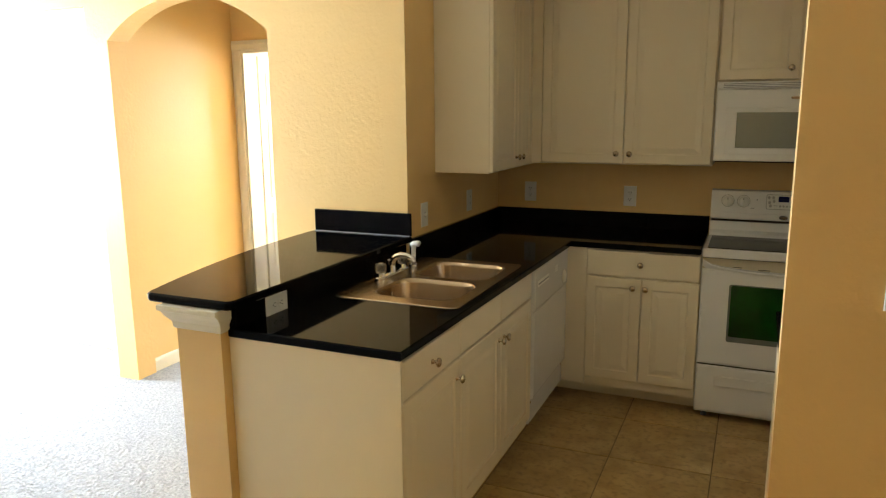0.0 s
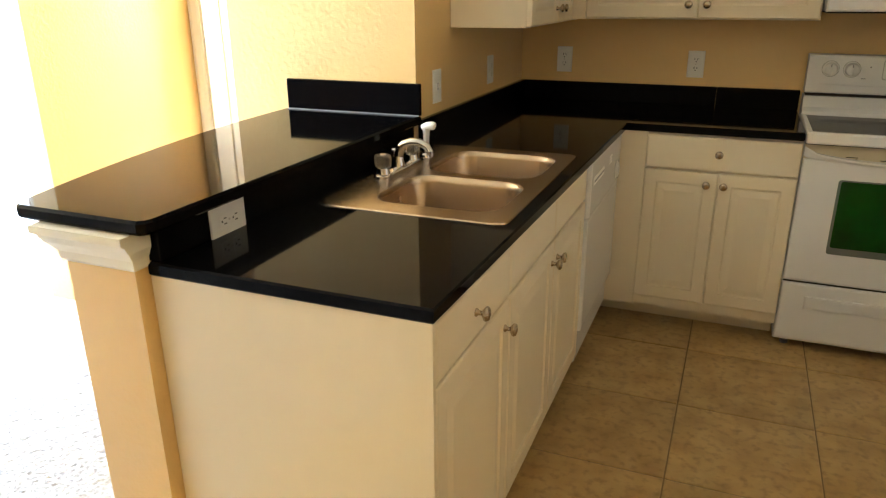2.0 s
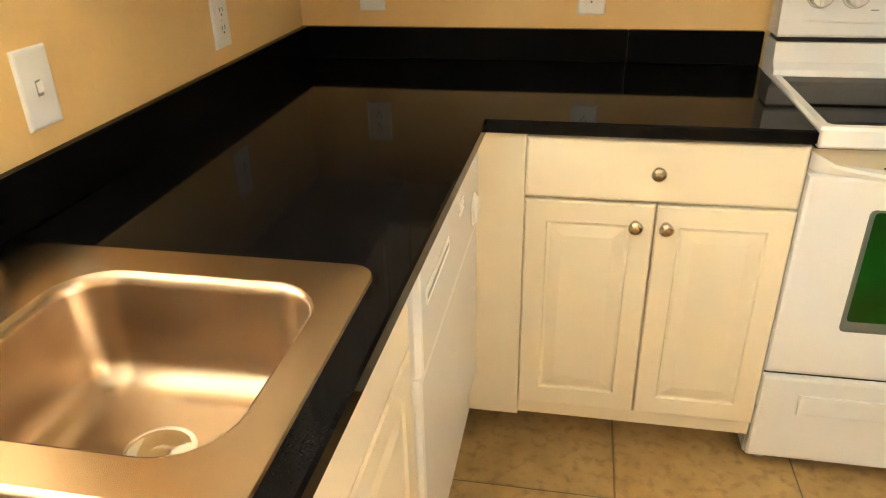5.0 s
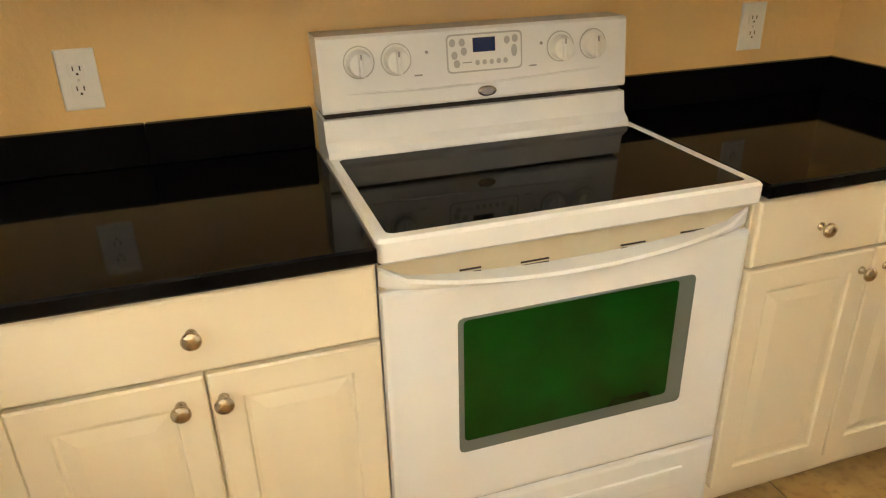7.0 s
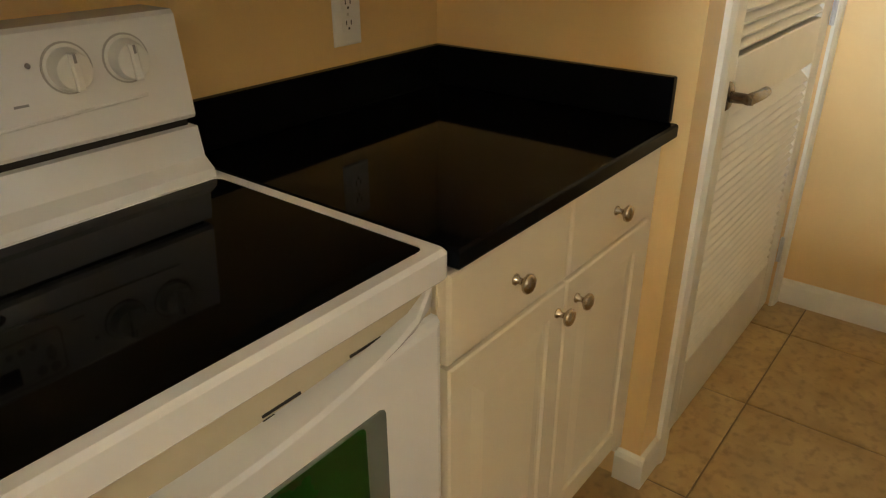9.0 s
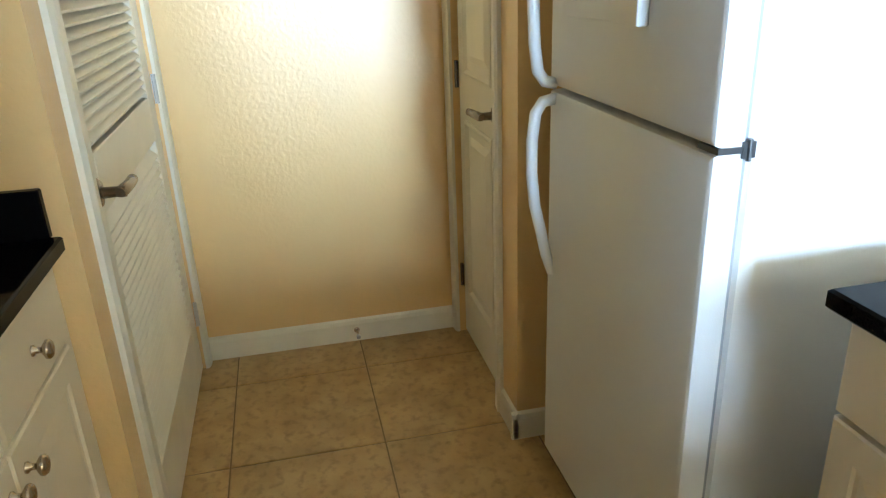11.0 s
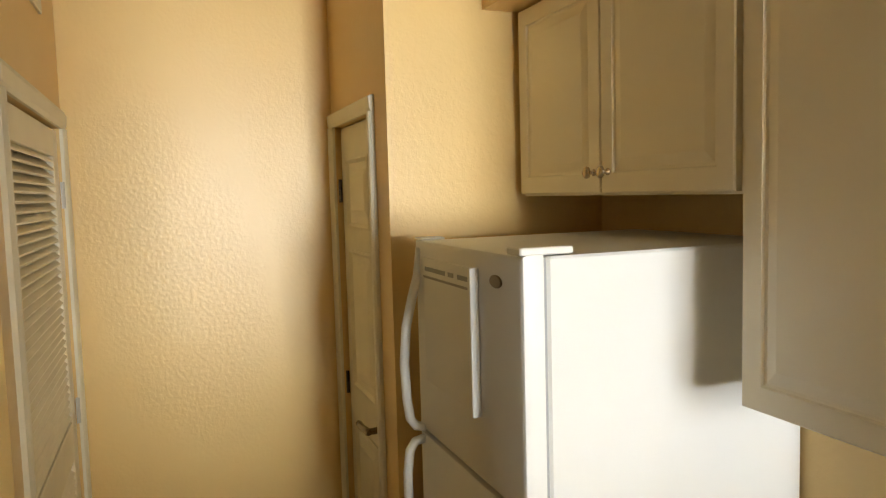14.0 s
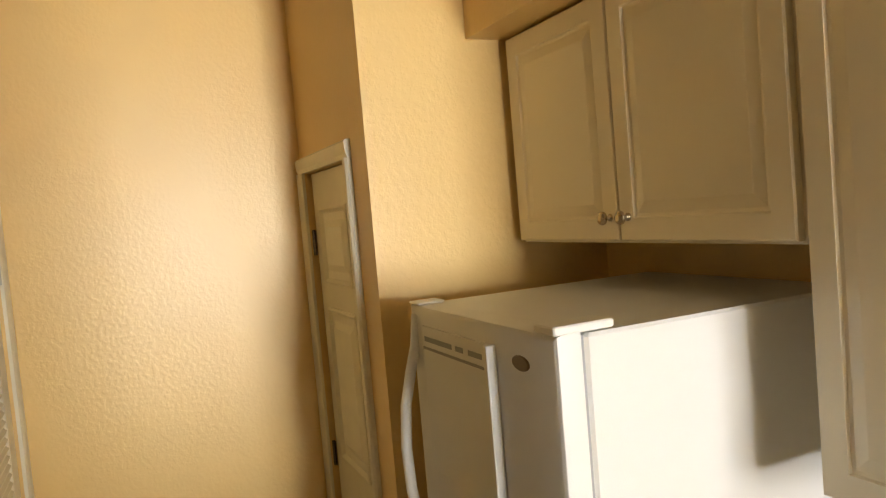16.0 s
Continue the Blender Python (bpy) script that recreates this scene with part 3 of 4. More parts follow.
wall_cabinet("tall white wall cabinet with two raised-panel doors above the sink counter", -1.268, -0.975, 3.664, 4.635, 1.289, 2.262, "E", [(3.666, 4.070, 4.035), (4.070, 4.336, 4.105)], "north wall cabinets")
wide = wall_cabinet("wide white wall cabinet with two raised-panel doors", -0.973, 0.024, 4.355, 4.64, 1.298, 2.262, "S", [(-0.900, -0.437, -0.474), (-0.437, 0.020, -0.402)], "north wall cabinets")
part("filler", rect(face_map("S", 4.355), -0.972, -0.901, 1.298, 2.262, [(0, 0.0005), (0, 0.016), (0.001, 0.0175)]), CAB, wide)
wall_cabinet("short white wall cabinet above the microwave", 0.026, 0.776, 4.355, 4.64, 1.732, 2.262, "S", [(0.030, 0.401, 0.366), (0.401, 0.772, 0.436)], "north wall cabinets")
wall_cabinet("white wall cabinet above the counter beside the range", 0.782, 1.462, 4.355, 4.64, 1.293, 2.262, "S", [(0.786, 1.122, 1.087), (1.122, 1.458, 1.157)], "north wall cabinets")
tall = wall_cabinet("tall white wall cabinet beside the refrigerator", 0.345, 0.905, 2.335, 2.640, 1.277, 2.280, "N", [(0.487, 0.902, 0.524)], "south wall cabinets")
wall_cabinet("short white wall cabinet with two doors over the refrigerator", 0.909, 1.835, 2.335, 2.640, 1.705, 2.280, "N", [(0.917, 1.385, 1.350), (1.385, 1.831, 1.414)], "south wall cabinets")

part("filler", rect(face_map("N", 2.640), 0.347, 0.484, 1.279, 2.278, [(0, 0.0005), (0, 0.016), (0.001, 0.0175)]), CAB, tall)

# ---- stone ----
SINK = (-1.215, -0.700, 2.574, 3.374)
hole = round_rect(SINK[0] + 0.012, SINK[1] - 0.012, SINK[2] + 0.012, SINK[3] - 0.012, 0.04)
solo("worktop", slab([(-1.308, 2.092), (-0.676, 2.092), (-0.646, 4.052), (0.015, 4.050), (0.015, 4.644), (-1.268, 4.644), (-1.268, 3.346), (-1.308, 3.342)], 0.875, 0.905, [hole]),
     GRANITE, "polished black granite L-shaped worktop", "worktop")
solo("worktop", slab([(0.766, 4.052), (1.463, 4.052), (1.463, 4.644), (0.766, 4.644)], 0.875, 0.905), GRANITE, "polished black granite worktop between range and wall", "worktop")
solo("worktop", slab([(0.335, 2.334), (0.895, 2.334), (0.895, 2.975), (0.335, 2.975)], 0.875, 0.905), GRANITE, "polished black granite worktop beside the refrigerator", "worktop")


def splash(x0, x1, y0, y1, z0, z1, label):
    return solo("backsplash", box(x0, x1, y0, y1, z0, z1, 0.0025), GRANITE, label, "backsplash", "granite backsplashes")


SPL = 0.994
splash(-1.310, -1.278, 2.098, 3.342, 0.9055, 0.977, "black granite upstand under the bar top")
splash(-1.268, -1.248, 3.352, 4.643, 0.9055, SPL, "black granite upstand along the sink wall")
splash(-1.2478, -0.3343, 4.623, 4.643, 0.9055, SPL, "black granite upstand behind the corner counter")
splash(-0.3337, 0.013, 4.623, 4.643, 0.9055, SPL, "black granite upstand beside the range")
splash(0.768, 1.4432, 4.623, 4.643, 0.9055, SPL, "black granite upstand beside the range")
splash(1.4435, 1.463, 4.066, 4.643, 0.9055, SPL, "black granite upstand on the counter's end wall")
splash(0.335, 0.893, 2.334, 2.364, 0.9055, SPL, "black granite upstand beside the refrigerator")
bar_splash = splash(-1.782, -1.248, 3.323, 3.343, 1.0105, 1.120, "black granite upstand on the bar top against the wall")

# Pale strip that draws the reflected highlight along the upstand's foot.
part("foot_highlight", box(-1.780, -1.251, 3.3185, 3.3232, 1.0103, 1.0142), SEAL, bar_splash, "pale grey strip standing in for a highlight")
bar = [(-1.270, 2.040), (-1.255, 2.052), (-1.250, 2.070), (-1.250, 3.3425), (-1.80, 3.3425)]
bar += [(-1.80 + 0.195 * ((3.3425 - y) / 1.30) ** 2, y) for y in np.linspace(3.25, 2.075, 14)] + [(-1.606, 2.052), (-1.590, 2.042)]
solo("bar_top", slab([tuple(map(float, p)) for p in bar], 0.980, 1.010, e=0.006), GRANITE, "polished black granite bar top with a bowed edge", "bar top")


def cap_trim():
    """The moulding that caps the half wall under the bar top."""
    rings = []
    for z, d in ((0.895, 0.002), (0.902, 0.008), (0.920, 0.010), (0.942, 0.026), (0.958, 0.034), (0.962, 0.042), (0.979, 0.042)):
        rings.append([(-1.495 - d, 2.06 - d, z), (-1.312 + min(d, 0.02), 2.06 - d, z), (-1.312 + min(d, 0.02), 2.094, z), (-1.316, 2.096, z), (-1.316, 3.342, z), (-1.495 - d, 3.342, z)])
    return loft(rings)


solo("cap_moulding", cap_trim(), TRIM, "white stepped moulding capping the half wall", "moulding", kind="structure")


# ---- sink and tap ----
def sink():
    s = thing("kitchen_sink", (-0.95, 2.93, 0.70), "stainless steel drop-in sink with two bowls", "sink")
    x0, x1, y0, y1 = SINK
    outer = round_rect(x0, x1, y0, y1, 0.035)
    lip = offset_loop(outer, 0.010)
    bowls = [round_rect(-1.098, -0.746, 2.646, 2.950, 0.075, 8), round_rect(-1.098, -0.746, 2.996, 3.312, 0.075, 8)]
    bm = bmesh.new()
    loft([[(*p, 0.9052) for p in outer], [(*p, 0.9085) for p in offset_loop(outer, 0.002)], [(*p, 0.9090) for p in lip]], bm, False, False)
    rims = [[(*p, 0.9090) for p in b] for b in bowls]
    for r in rims:
        vs = [bm.verts.new(p) for p in r]
        for i in range(len(vs)):
            bm.edges.new((vs[i], vs[(i + 1) % len(vs)]))
    edges = [g for g in bm.edges if all(abs(v.co.z - 0.9090) < 1e-6 for v in g.verts)]
    bmesh.ops.triangle_fill(bm, edges=edges, use_beauty=True)
    part("rim", bm, STEEL, s, "brushed steel rim", 30)
    for b in bowls:
        cx, cy = sum(p[0] for p in b) / len(b), sum(p[1] for p in b) / len(b)
        rings = []
        for d, z in ((0, 0.9090), (0.003, 0.9075), (0.007, 0.902), (0.010, 0.89), (0.020, 0.795), (0.028, 0.773), (0.046, 0.759), (0.075, 0.754)):
            rings.append([(*p, z) for p in offset_loop(b, d)])
        last = rings[-1]
        for k in (0.5, 0.25):
            rings.append([(cx + (p[0] - cx) * k, cy + (p[1] - cy) * k, 0.754 - 0.004 * (1 - k)) for p in last])
        bowl = part("bowl", loft(rings, None, False, True), STEEL, s, "brushed steel bowl", 60)
        part("drain", turned(cx, cy, [(0.046, 0.7490), (0.045, 0.7565), (0.041, 0.7575), (0.036, 0.7560), (0.012, 0.7555)], 24), CHROME, bowl, "chrome drain", 40)
    return s


sink()


def faucet():
    """A two-handle tap with acrylic knobs and a side sprayer."""
    z, x = 0.909, -1.162
    t = thing("faucet", (x, 2.95, z), "chrome two-handle faucet with clear acrylic knobs", "faucet")
    part("deck_plate", loft([[(px, py, h) for px, py in round_rect(x - 0.026 + d, x + 0.026 - d, 2.838 + d, 3.098 - d, 0.024 - d)] for h, d in ((z, 0), (z + 0.010, 0.001), (z + 0.014, 0.006))]), CHROME, t, "", 40)
    for y in (2.868, 3.068):
        h = part("handle_base", turned(x, y, [(0.021, z + 0.012), (0.019, z + 0.022), (0.017, z + 0.030)], 20), CHROME, t, "", 40)
        n, rings = 16, []
        for r, hz in ((0.018, 0.030), (0.0225, 0.035), (0.0235, 0.050), (0.0235, 0.062), (0.020, 0.069)):
            rings.append([(x + r * (1 + 0.05 * (i % 2)) * math.cos(2 * math.pi * i / n), y + r * (1 + 0.05 * (i % 2)) * math.sin(2 * math.pi * i / n), z + hz) for i in range(n)])
        k = part("knob", loft(rings), ACRYLIC, h, "clear fluted acrylic knob")
        part("cap", turned(x, y, [(0.010, z + 0.069), (0.009, z + 0.072), (0.004, z + 0.073)], 16), CHROME, h)
    y = 2.968
    part("spout_base", turned(x, y, [(0.020, z + 0.012), (0.018, z + 0.03), (0.015, z + 0.045)], 20), CHROME, t, "", 40)
    pts = [(x, y, z + 0.035), (x + 0.006, y, z + 0.065), (x + 0.022, y, z + 0.082), (x + 0.045, y, z + 0.090), (x + 0.072, y, z + 0.090), (x + 0.096, y, z + 0.080), (x + 0.104, y, z + 0.066)]
    sp = part("spout", tube(pts, [0.014, 0.0145, 0.0135, 0.0125, 0.0115, 0.0105, 0.0095], 16), CHROME, t, "curved chrome spout", 50)
    part("aerator", turned(x + 0.104, y, [(0.010, z + 0.052), (0.010, z + 0.067), (0.008, z + 0.070)], 16), CHROME, sp)
    part("pop_up_rod", turned(x - 0.014, y, [(0.004, z + 0.012), (0.004, z + 0.055), (0.008, z + 0.058), (0.008, z + 0.064), (0.004, z + 0.067)], 14), CHROME, t)
    s = thing("side_sprayer", (x, 3.176, z), "white plastic side sprayer with a chrome collar", "sprayer")
    part("collar", turned(x, 3.176, [(0.020, z), (0.019, z + 0.007), (0.013, z + 0.012), (0.012, z + 0.026)], 20), CHROME, s, "chrome collar", 40)
    part("stem", tube([(x, 3.176, z + 0.024), (x + 0.002, 3.176, z + 0.05), (x + 0.003, 3.176, z + 0.078), (x + 0.004, 3.176, z + 0.092)], [0.0095, 0.0095, 0.0105, 0.012], 16), PLASTIC, s, "", 50)
    part("spray_head", tube([(x - 0.012, 3.176, z + 0.094), (x + 0.003, 3.176, z + 0.099), (x + 0.022, 3.176, z + 0.102), (x + 0.032, 3.176, z + 0.099)], [0.008, 0.0125, 0.0135, 0.012], 16), PLASTIC, s, "", 50)


faucet()


# ---- outlets and switches ----
def outlet(face, plane, u, v, label, kind="outlet", flat=False):
    f0 = face_map(face, plane)
    f = (lambda a, b, w: f0(u + (b - v), v + (a - u), w)) if flat else f0
    name = "light_switch" if kind == "switch" else "power_outlet"
    o = thing(name, f0(u, v - 0.058, 0), label, "switch" if kind == "switch" else "outlet", "wall plates")
    plate = part("plate", rect(f, u - 0.037, u + 0.037, v - 0.060, v + 0.060, [(0, 0.0003), (0, 0.003), (0.002, 0.0055), (0.006, 0.0062)]), PLASTIC, o)
    if kind == "switch":
        part("toggle_slot", rect(f, u - 0.006, u + 0.006, v - 0.012, v + 0.012, [(0, 0.0060), (0, 0.0072)]), GREY, plate)
        part("toggle", loft([[f(u + a, v + b, w) for a, b in ((-0.0045, -0.008 + s), (0.0045, -0.008 + s), (0.0045, 0.008 + s), (-0.0045, 0.008 + s))] for s, w in ((0, 0.006), (0.006, 0.018))]), PLASTIC, plate)
    else:
        for s in (-0.0195, 0.0195):
            r = part("receptacle", rect(f, u - 0.0165, u + 0.0165, v + s - 0.0145, v + s + 0.0145, [(0, 0.005), (0, 0.0074), (0.001, 0.0080)], chamfer=0.006), PLASTIC, plate)
            for a in (-0.0065, 0.0065):
                part("slot", rect(f, u + a - 0.0012, u + a + 0.0012, v + s - 0.001, v + s + 0.008, [(0, 0.007), (0, 0.0084)]), GAP, r)
            part("slot", rect(f, u - 0.0022, u + 0.0022, v + s - 0.0095, v + s - 0.005, [(0, 0.007), (0, 0.0084)]), GAP, r)
    part("screw", lathe(f, u, v, [(0.003, 0.005), (0.003, 0.0070), (0.001, 0.0074)], 10), FLUSH, plate)


outlet("E", -1.27, 3.527, 1.089, "white light switch plate on the cream sink wall", "switch")
outlet("E", -1.27, 4.138, 1.090, "white outlet plate on the cream sink wall")
outlet("S", 4.645, -1.052, 1.098, "white outlet plate low in the counter's corner")
outlet("S", 4.645, -0.438, 1.091, "white outlet plate between corner and range")
outlet("S", 4.645, 1.176, 1.090, "white outlet plate above the counter beside the range")
outlet("N", 2.332, 0.722, 1.075, "white outlet plate above the counter beside the refrigerator")
outlet("E", -1.278, 2.312, 0.937, "white outlet plate set sideways in the black upstand", flat=True)
outlet("S", 2.245, 0.575, 1.18, "white light switch plate on the cream wall end", "switch")


# ---- range ----
def kitchen_range():
    X0, X1 = 0.018, 0.762
    xm = (X0 + X1) / 2
    r = thing("range", (xm, 4.34, 0), "white freestanding electric range with a black glass cooktop", "range")
    part("body", box(X0 + 0.0005, X1 - 0.0005, 4.105, 4.635, 0.03, 0.872, 0.003), APPL, r)
    for x in (X0 + 0.05, X1 - 0.05):
        for y in (4.14, 4.558):
            part("foot", turned(x, y, [(0.016, 0), (0.016, 0.01), (0.008, 0.012), (0.008, 0.031)], 14), GREY, r)
    top = part("cooktop_frame", slab(round_rect(X0, X1, 4.062, 4.538, 0.012, 4), 0.864, 0.909, [round_rect(X0 + 0.022, X1 - 0.022, 4.085, 4.500, 0.014, 4)], 0.006), APPL, r, "", 30)
    part("cooktop_glass", slab(round_rect(X0 + 0.0215, X1 - 0.0215, 4.0845, 4.5005, 0.014, 4), 0.897, 0.9075, [], 0.001), COOK, r, "glossy black ceramic glass")
    # control riser in two tiers
    def riser(name, prof, e=0.0):
        return part(name, loft([[(x, y, z) for y, z in prof] for x in (X0 + 0.004 + e, X1 - 0.022 - e)]), APPL, r, "", 30)
    riser("lower_riser", [(4.635, 0.89), (4.498, 0.89), (4.506, 0.922), (4.526, 0.938), (4.534, 0.984), (4.635, 0.984)])
    part("vent_gap", box(X0 + 0.010, X1 - 0.028, 4.55, 4.63, 0.984, 0.997), GAP, r, "black vent gap")
    panel = riser("control_panel", [(4.635, 0.997), (4.538, 0.997), (4.534, 1.003), (4.55, 1.147), (4.556, 1.153), (4.635, 1.153)])
    slope = (4.55 - 4.534) / (1.150 - 1.003)
    fp = lambda u, v, w: (u, 4.534 + (v - 1.003) * slope - w, v - w * 0.1)
    for u in (0.108, 0.188, 0.571, 0.653):
        k = part("knob", lathe(fp, u, 1.098, [(0.031, -0.002), (0.031, 0.002), (0.027, 0.003), (0.026, 0.010), (0.023, 0.022), (0.019, 0.024)], 28), PLASTIC, panel, "white plastic dial", 35)
        part("grip", rect(fp, u - 0.0055, u + 0.0055, 1.074, 1.122, [(0, 0.02), (0.0, 0.027), (0.0025, 0.029)]), PLASTIC, k)
        part("pointer_mark", rect(fp, u - 0.0018, u + 0.0018, 1.110, 1.121, [(0, 0.0285), (0, 0.0298)]), GREY, k, "dark pointer mark")
        part("dial_ring", lathe(fp, u, 1.098, [(0.0335, -0.002), (0.0335, 0.0012)], 28), BUTTON, k, "grey printed ring")
    part("display", rect(fp, 0.361, 0.413, 1.100, 1.130, [(0, -0.001), (0, 0.0016), (0.002, 0.0022)]), DISPLAY, panel, "black clock display")
    part("plate_border", rect(fp, 0.3005, 0.4775, 1.0585, 1.1395, [(0, -0.001), (0, 0.0005)], chamfer=0.009), BUTTON, panel, "silver border line")
    part("button_plate", rect(fp, 0.304, 0.474, 1.062, 1.136, [(0, -0.001), (0, 0.0008)], chamfer=0.008), PLASTIC, panel)
    def oval(u, v, w, h):
        o = lambda a, b, k: fp(u + (a - u) * w, v + (b - v) * h, k)
        part("button", lathe(o, u, v, [(1.0, -0.0005), (1.0, 0.0014), (0.7, 0.0020)], 14), BUTTON, panel)
    for u, v in ((0.314, 1.122), (0.336, 1.122), (0.318, 1.096), (0.340, 1.103), (0.323, 1.078)):
        oval(u, v, 0.0070, 0.0085)
    for i in range(5):
        oval(0.371 + 0.0165 * i, 1.078, 0.0052, 0.0058)
    for u, v, h in ((0.441, 1.121, 0.0085), (0.460, 1.123, 0.0085), (0.458, 1.098, 0.0135)):
        oval(u, v, 0.0070, h)
    part("printed_mark", rect(fp, 0.337, 0.358, 1.0785, 1.0805, [(0, -0.001), (0, 0.0012)]), GREY, panel)
    for u in (0.256, 0.524):
        part("indicator", lathe(fp, u, 1.108, [(0.0035, -0.001), (0.0035, 0.0014), (0.002, 0.002)], 10), GREY, panel)
        part("printed_mark", rect(fp, u - 0.03, u - 0.012, 1.060, 1.063, [(0, -0.001), (0, 0.0006)]), GREY, panel)
    part("badge", lathe(lambda a, b, w: fp(0.391 + (a - 0.391) * 2.0, b, w), 0.391, 1.016, [(0.011, -0.001), (0.011, 0.003), (0.008, 0.0045)], 24), LEVER, panel, "oval metal badge")
    part("crease", tube([fp(X0 + 0.06, 1.036, 0), fp(0.25, 1.032, 0.002), fp(0.45, 1.036, 0.003), fp(X1 - 0.09, 1.044, 0)], 0.0022, 8), APPL, panel)
    # oven door
    fd = face_map("S", 4.110)
    door = part("oven_door", rect(fd, X0 + 0.002, X1 - 0.002, 0.304, 0.804, [(0, 0), (0, 0.026), (0.004, 0.034), (0.012, 0.036)]), APPL, r)
    win = part("oven_window", rect(fd, 0.155, 0.645, 0.434, 0.733, [(0, 0.030), (0, 0.0372), (0.002, 0.038)], chamfer=0.010), OVENEDGE, door, "dark green oven window")
    part("window_glass", rect(fd, 0.165, 0.607, 0.462, 0.728, [(0, 0.036), (0, 0.0388)], chamfer=0.008), OVENGLASS, win, "dark green glass")
    # handle bar along the door's top: a bowed lip
    rings = []
    for i in range(17):
        s = i / 16
        x = X0 + 0.004 + (X1 - X0 - 0.008) * s
        out = 0.018 + 0.044 * math.sin(math.pi * s) ** 0.6
        top, low = 0.850 - 0.045 * max(math.sin(math.pi * s), 0.0) ** 0.4, 0.806 - 0.012 * math.sin(math.pi * s)
        rings.append([(x, 4.108, top), (x, 4.112 - out, top), (x, 4.108 - out, top - 0.006), (x, 4.110 - out, low + 0.010), (x, 4.116 - out, low), (x, 4.100, low - 0.006), (x, 4.108, low - 0.006)])
    part("oven_handle", loft(rings), APPL, door, "bowed white handle lip", 35)
    fv = lambda u, v, w: (u, 4.070 - w, v)
    vp = part("vent_trim", box(X0 + 0.004, X1 - 0.004, 4.093, 4.112, 0.780, 0.8605), CREAM, r, "vent strip with overhang shade in its cream colour")
    for u0, u1, rows in ((0.166, 0.206, (0.816, 0.809)), (0.281, 0.336, (0.811, 0.804, 0.797)), (0.357, 0.464, (0.797,)), (0.482, 0.534, (0.811, 0.804, 0.797)), (0.610, 0.662, (0.816, 0.809))):
        for v in rows:
            part("vent_slot", box(u0, u1, 4.0912, 4.0945, v, v + 0.003), GAP, vp)
    # Dark strip put in as the shade line beneath the cooktop frame.
    part("shadow_gap", box(X0 + 0.004, X1 - 0.004, 4.076, 4.112, 0.8605, 0.864), GAP, r, "dark strip for the shade under the cooktop")
    dr = part("storage_drawer", rect(fd, X0 + 0.002, X1 - 0.002, 0.045, 0.297, [(0, 0), (0, 0.026), (0.004, 0.034), (0.012, 0.036)]), APPL, r)
    part("drawer_grip", rect(fd, 0.11, 0.68, 0.188, 0.246, [(0, 0.034), (0.002, 0.041), (0.009, 0.042)]), APPL, dr)
    part("seam", box(X0 + 0.006, X1 - 0.006, 4.086, 4.106, 0.297, 0.304), GAP, r, "black seam above the drawer")


kitchen_range()


def microwave():
    X0, X1 = 0.030, 0.772
    m = thing("microwave", ((X0 + X1) / 2, 4.47, 1.328), "white over-the-range microwave with a grey window", "microwave")
    part("body", box(X0, X1, 4.280, 4.635, 1.334, 1.728, 0.003), APPL, m)
    f = face_map("S", 4.280)
    part("vent_grille", rect(f, X0, X1, 1.694, 1.728, [(0, 0), (0, 0.012), (0.003, 0.015)]), APPL, m)
    for i in range(3):
        part("vent_slot", rect(f, X0 + 0.03, X1 - 0.03, 1.700 + 0.008 * i, 1.704 + 0.008 * i, [(0, 0.013), (0, 0.0158)]), GREY, m)
    d = part("door", rect(f, X0, 0.572, 1.334, 1.690, [(0, 0), (0, 0.026), (0.004, 0.034), (0.010, 0.036)]), APPL, m)
    wf = part("window_frame", rect(f, X0 + 0.05, 0.532, 1.368, 1.602, [(0, 0.030), (0, 0.038), (0.004, 0.040), (0.026, 0.037)]), APPL, d)
    part("window", rect(f, X0 + 0.102, 0.497, 1.402, 1.577, [(0, 0.034), (0, 0.0402), (0.001, 0.041)]), MWGLASS, wf, "grey mesh window")
    part("handle", tube([(0.552, 4.242, 1.40), (0.552, 4.212, 1.43), (0.552, 4.206, 1.51), (0.552, 4.212, 1.59), (0.552, 4.242, 1.62)], 0.010, 12), APPL, d, "", 40)
    c = part("control_panel", rect(f, 0.576, X1, 1.334, 1.690, [(0, 0), (0, 0.026), (0.004, 0.034), (0.010, 0.036)]), APPL, m)
    part("display", rect(f, 0.602, 0.747, 1.630, 1.665, [(0, 0.034), (0, 0.0375)]), DISPLAY, c)
    for i in range(4):
        for j in range(3):
            part("button", rect(f, 0.604 + 0.05 * j, 0.640 + 0.05 * j, 1.40 + 0.05 * i, 1.428 + 0.05 * i, [(0, 0.034), (0, 0.0375)]), GREY, c)
    part("badge", rect(f, 0.372, 0.417, 1.640, 1.652, [(0, 0.034), (0, 0.038)], chamfer=0.005), STEEL, d, "small metal badge")
    part("underside", box(X0 + 0.004, X1 - 0.004, 4.27, 4.63, 1.328, 1.334), GAP, m, "dark underside")


microwave()


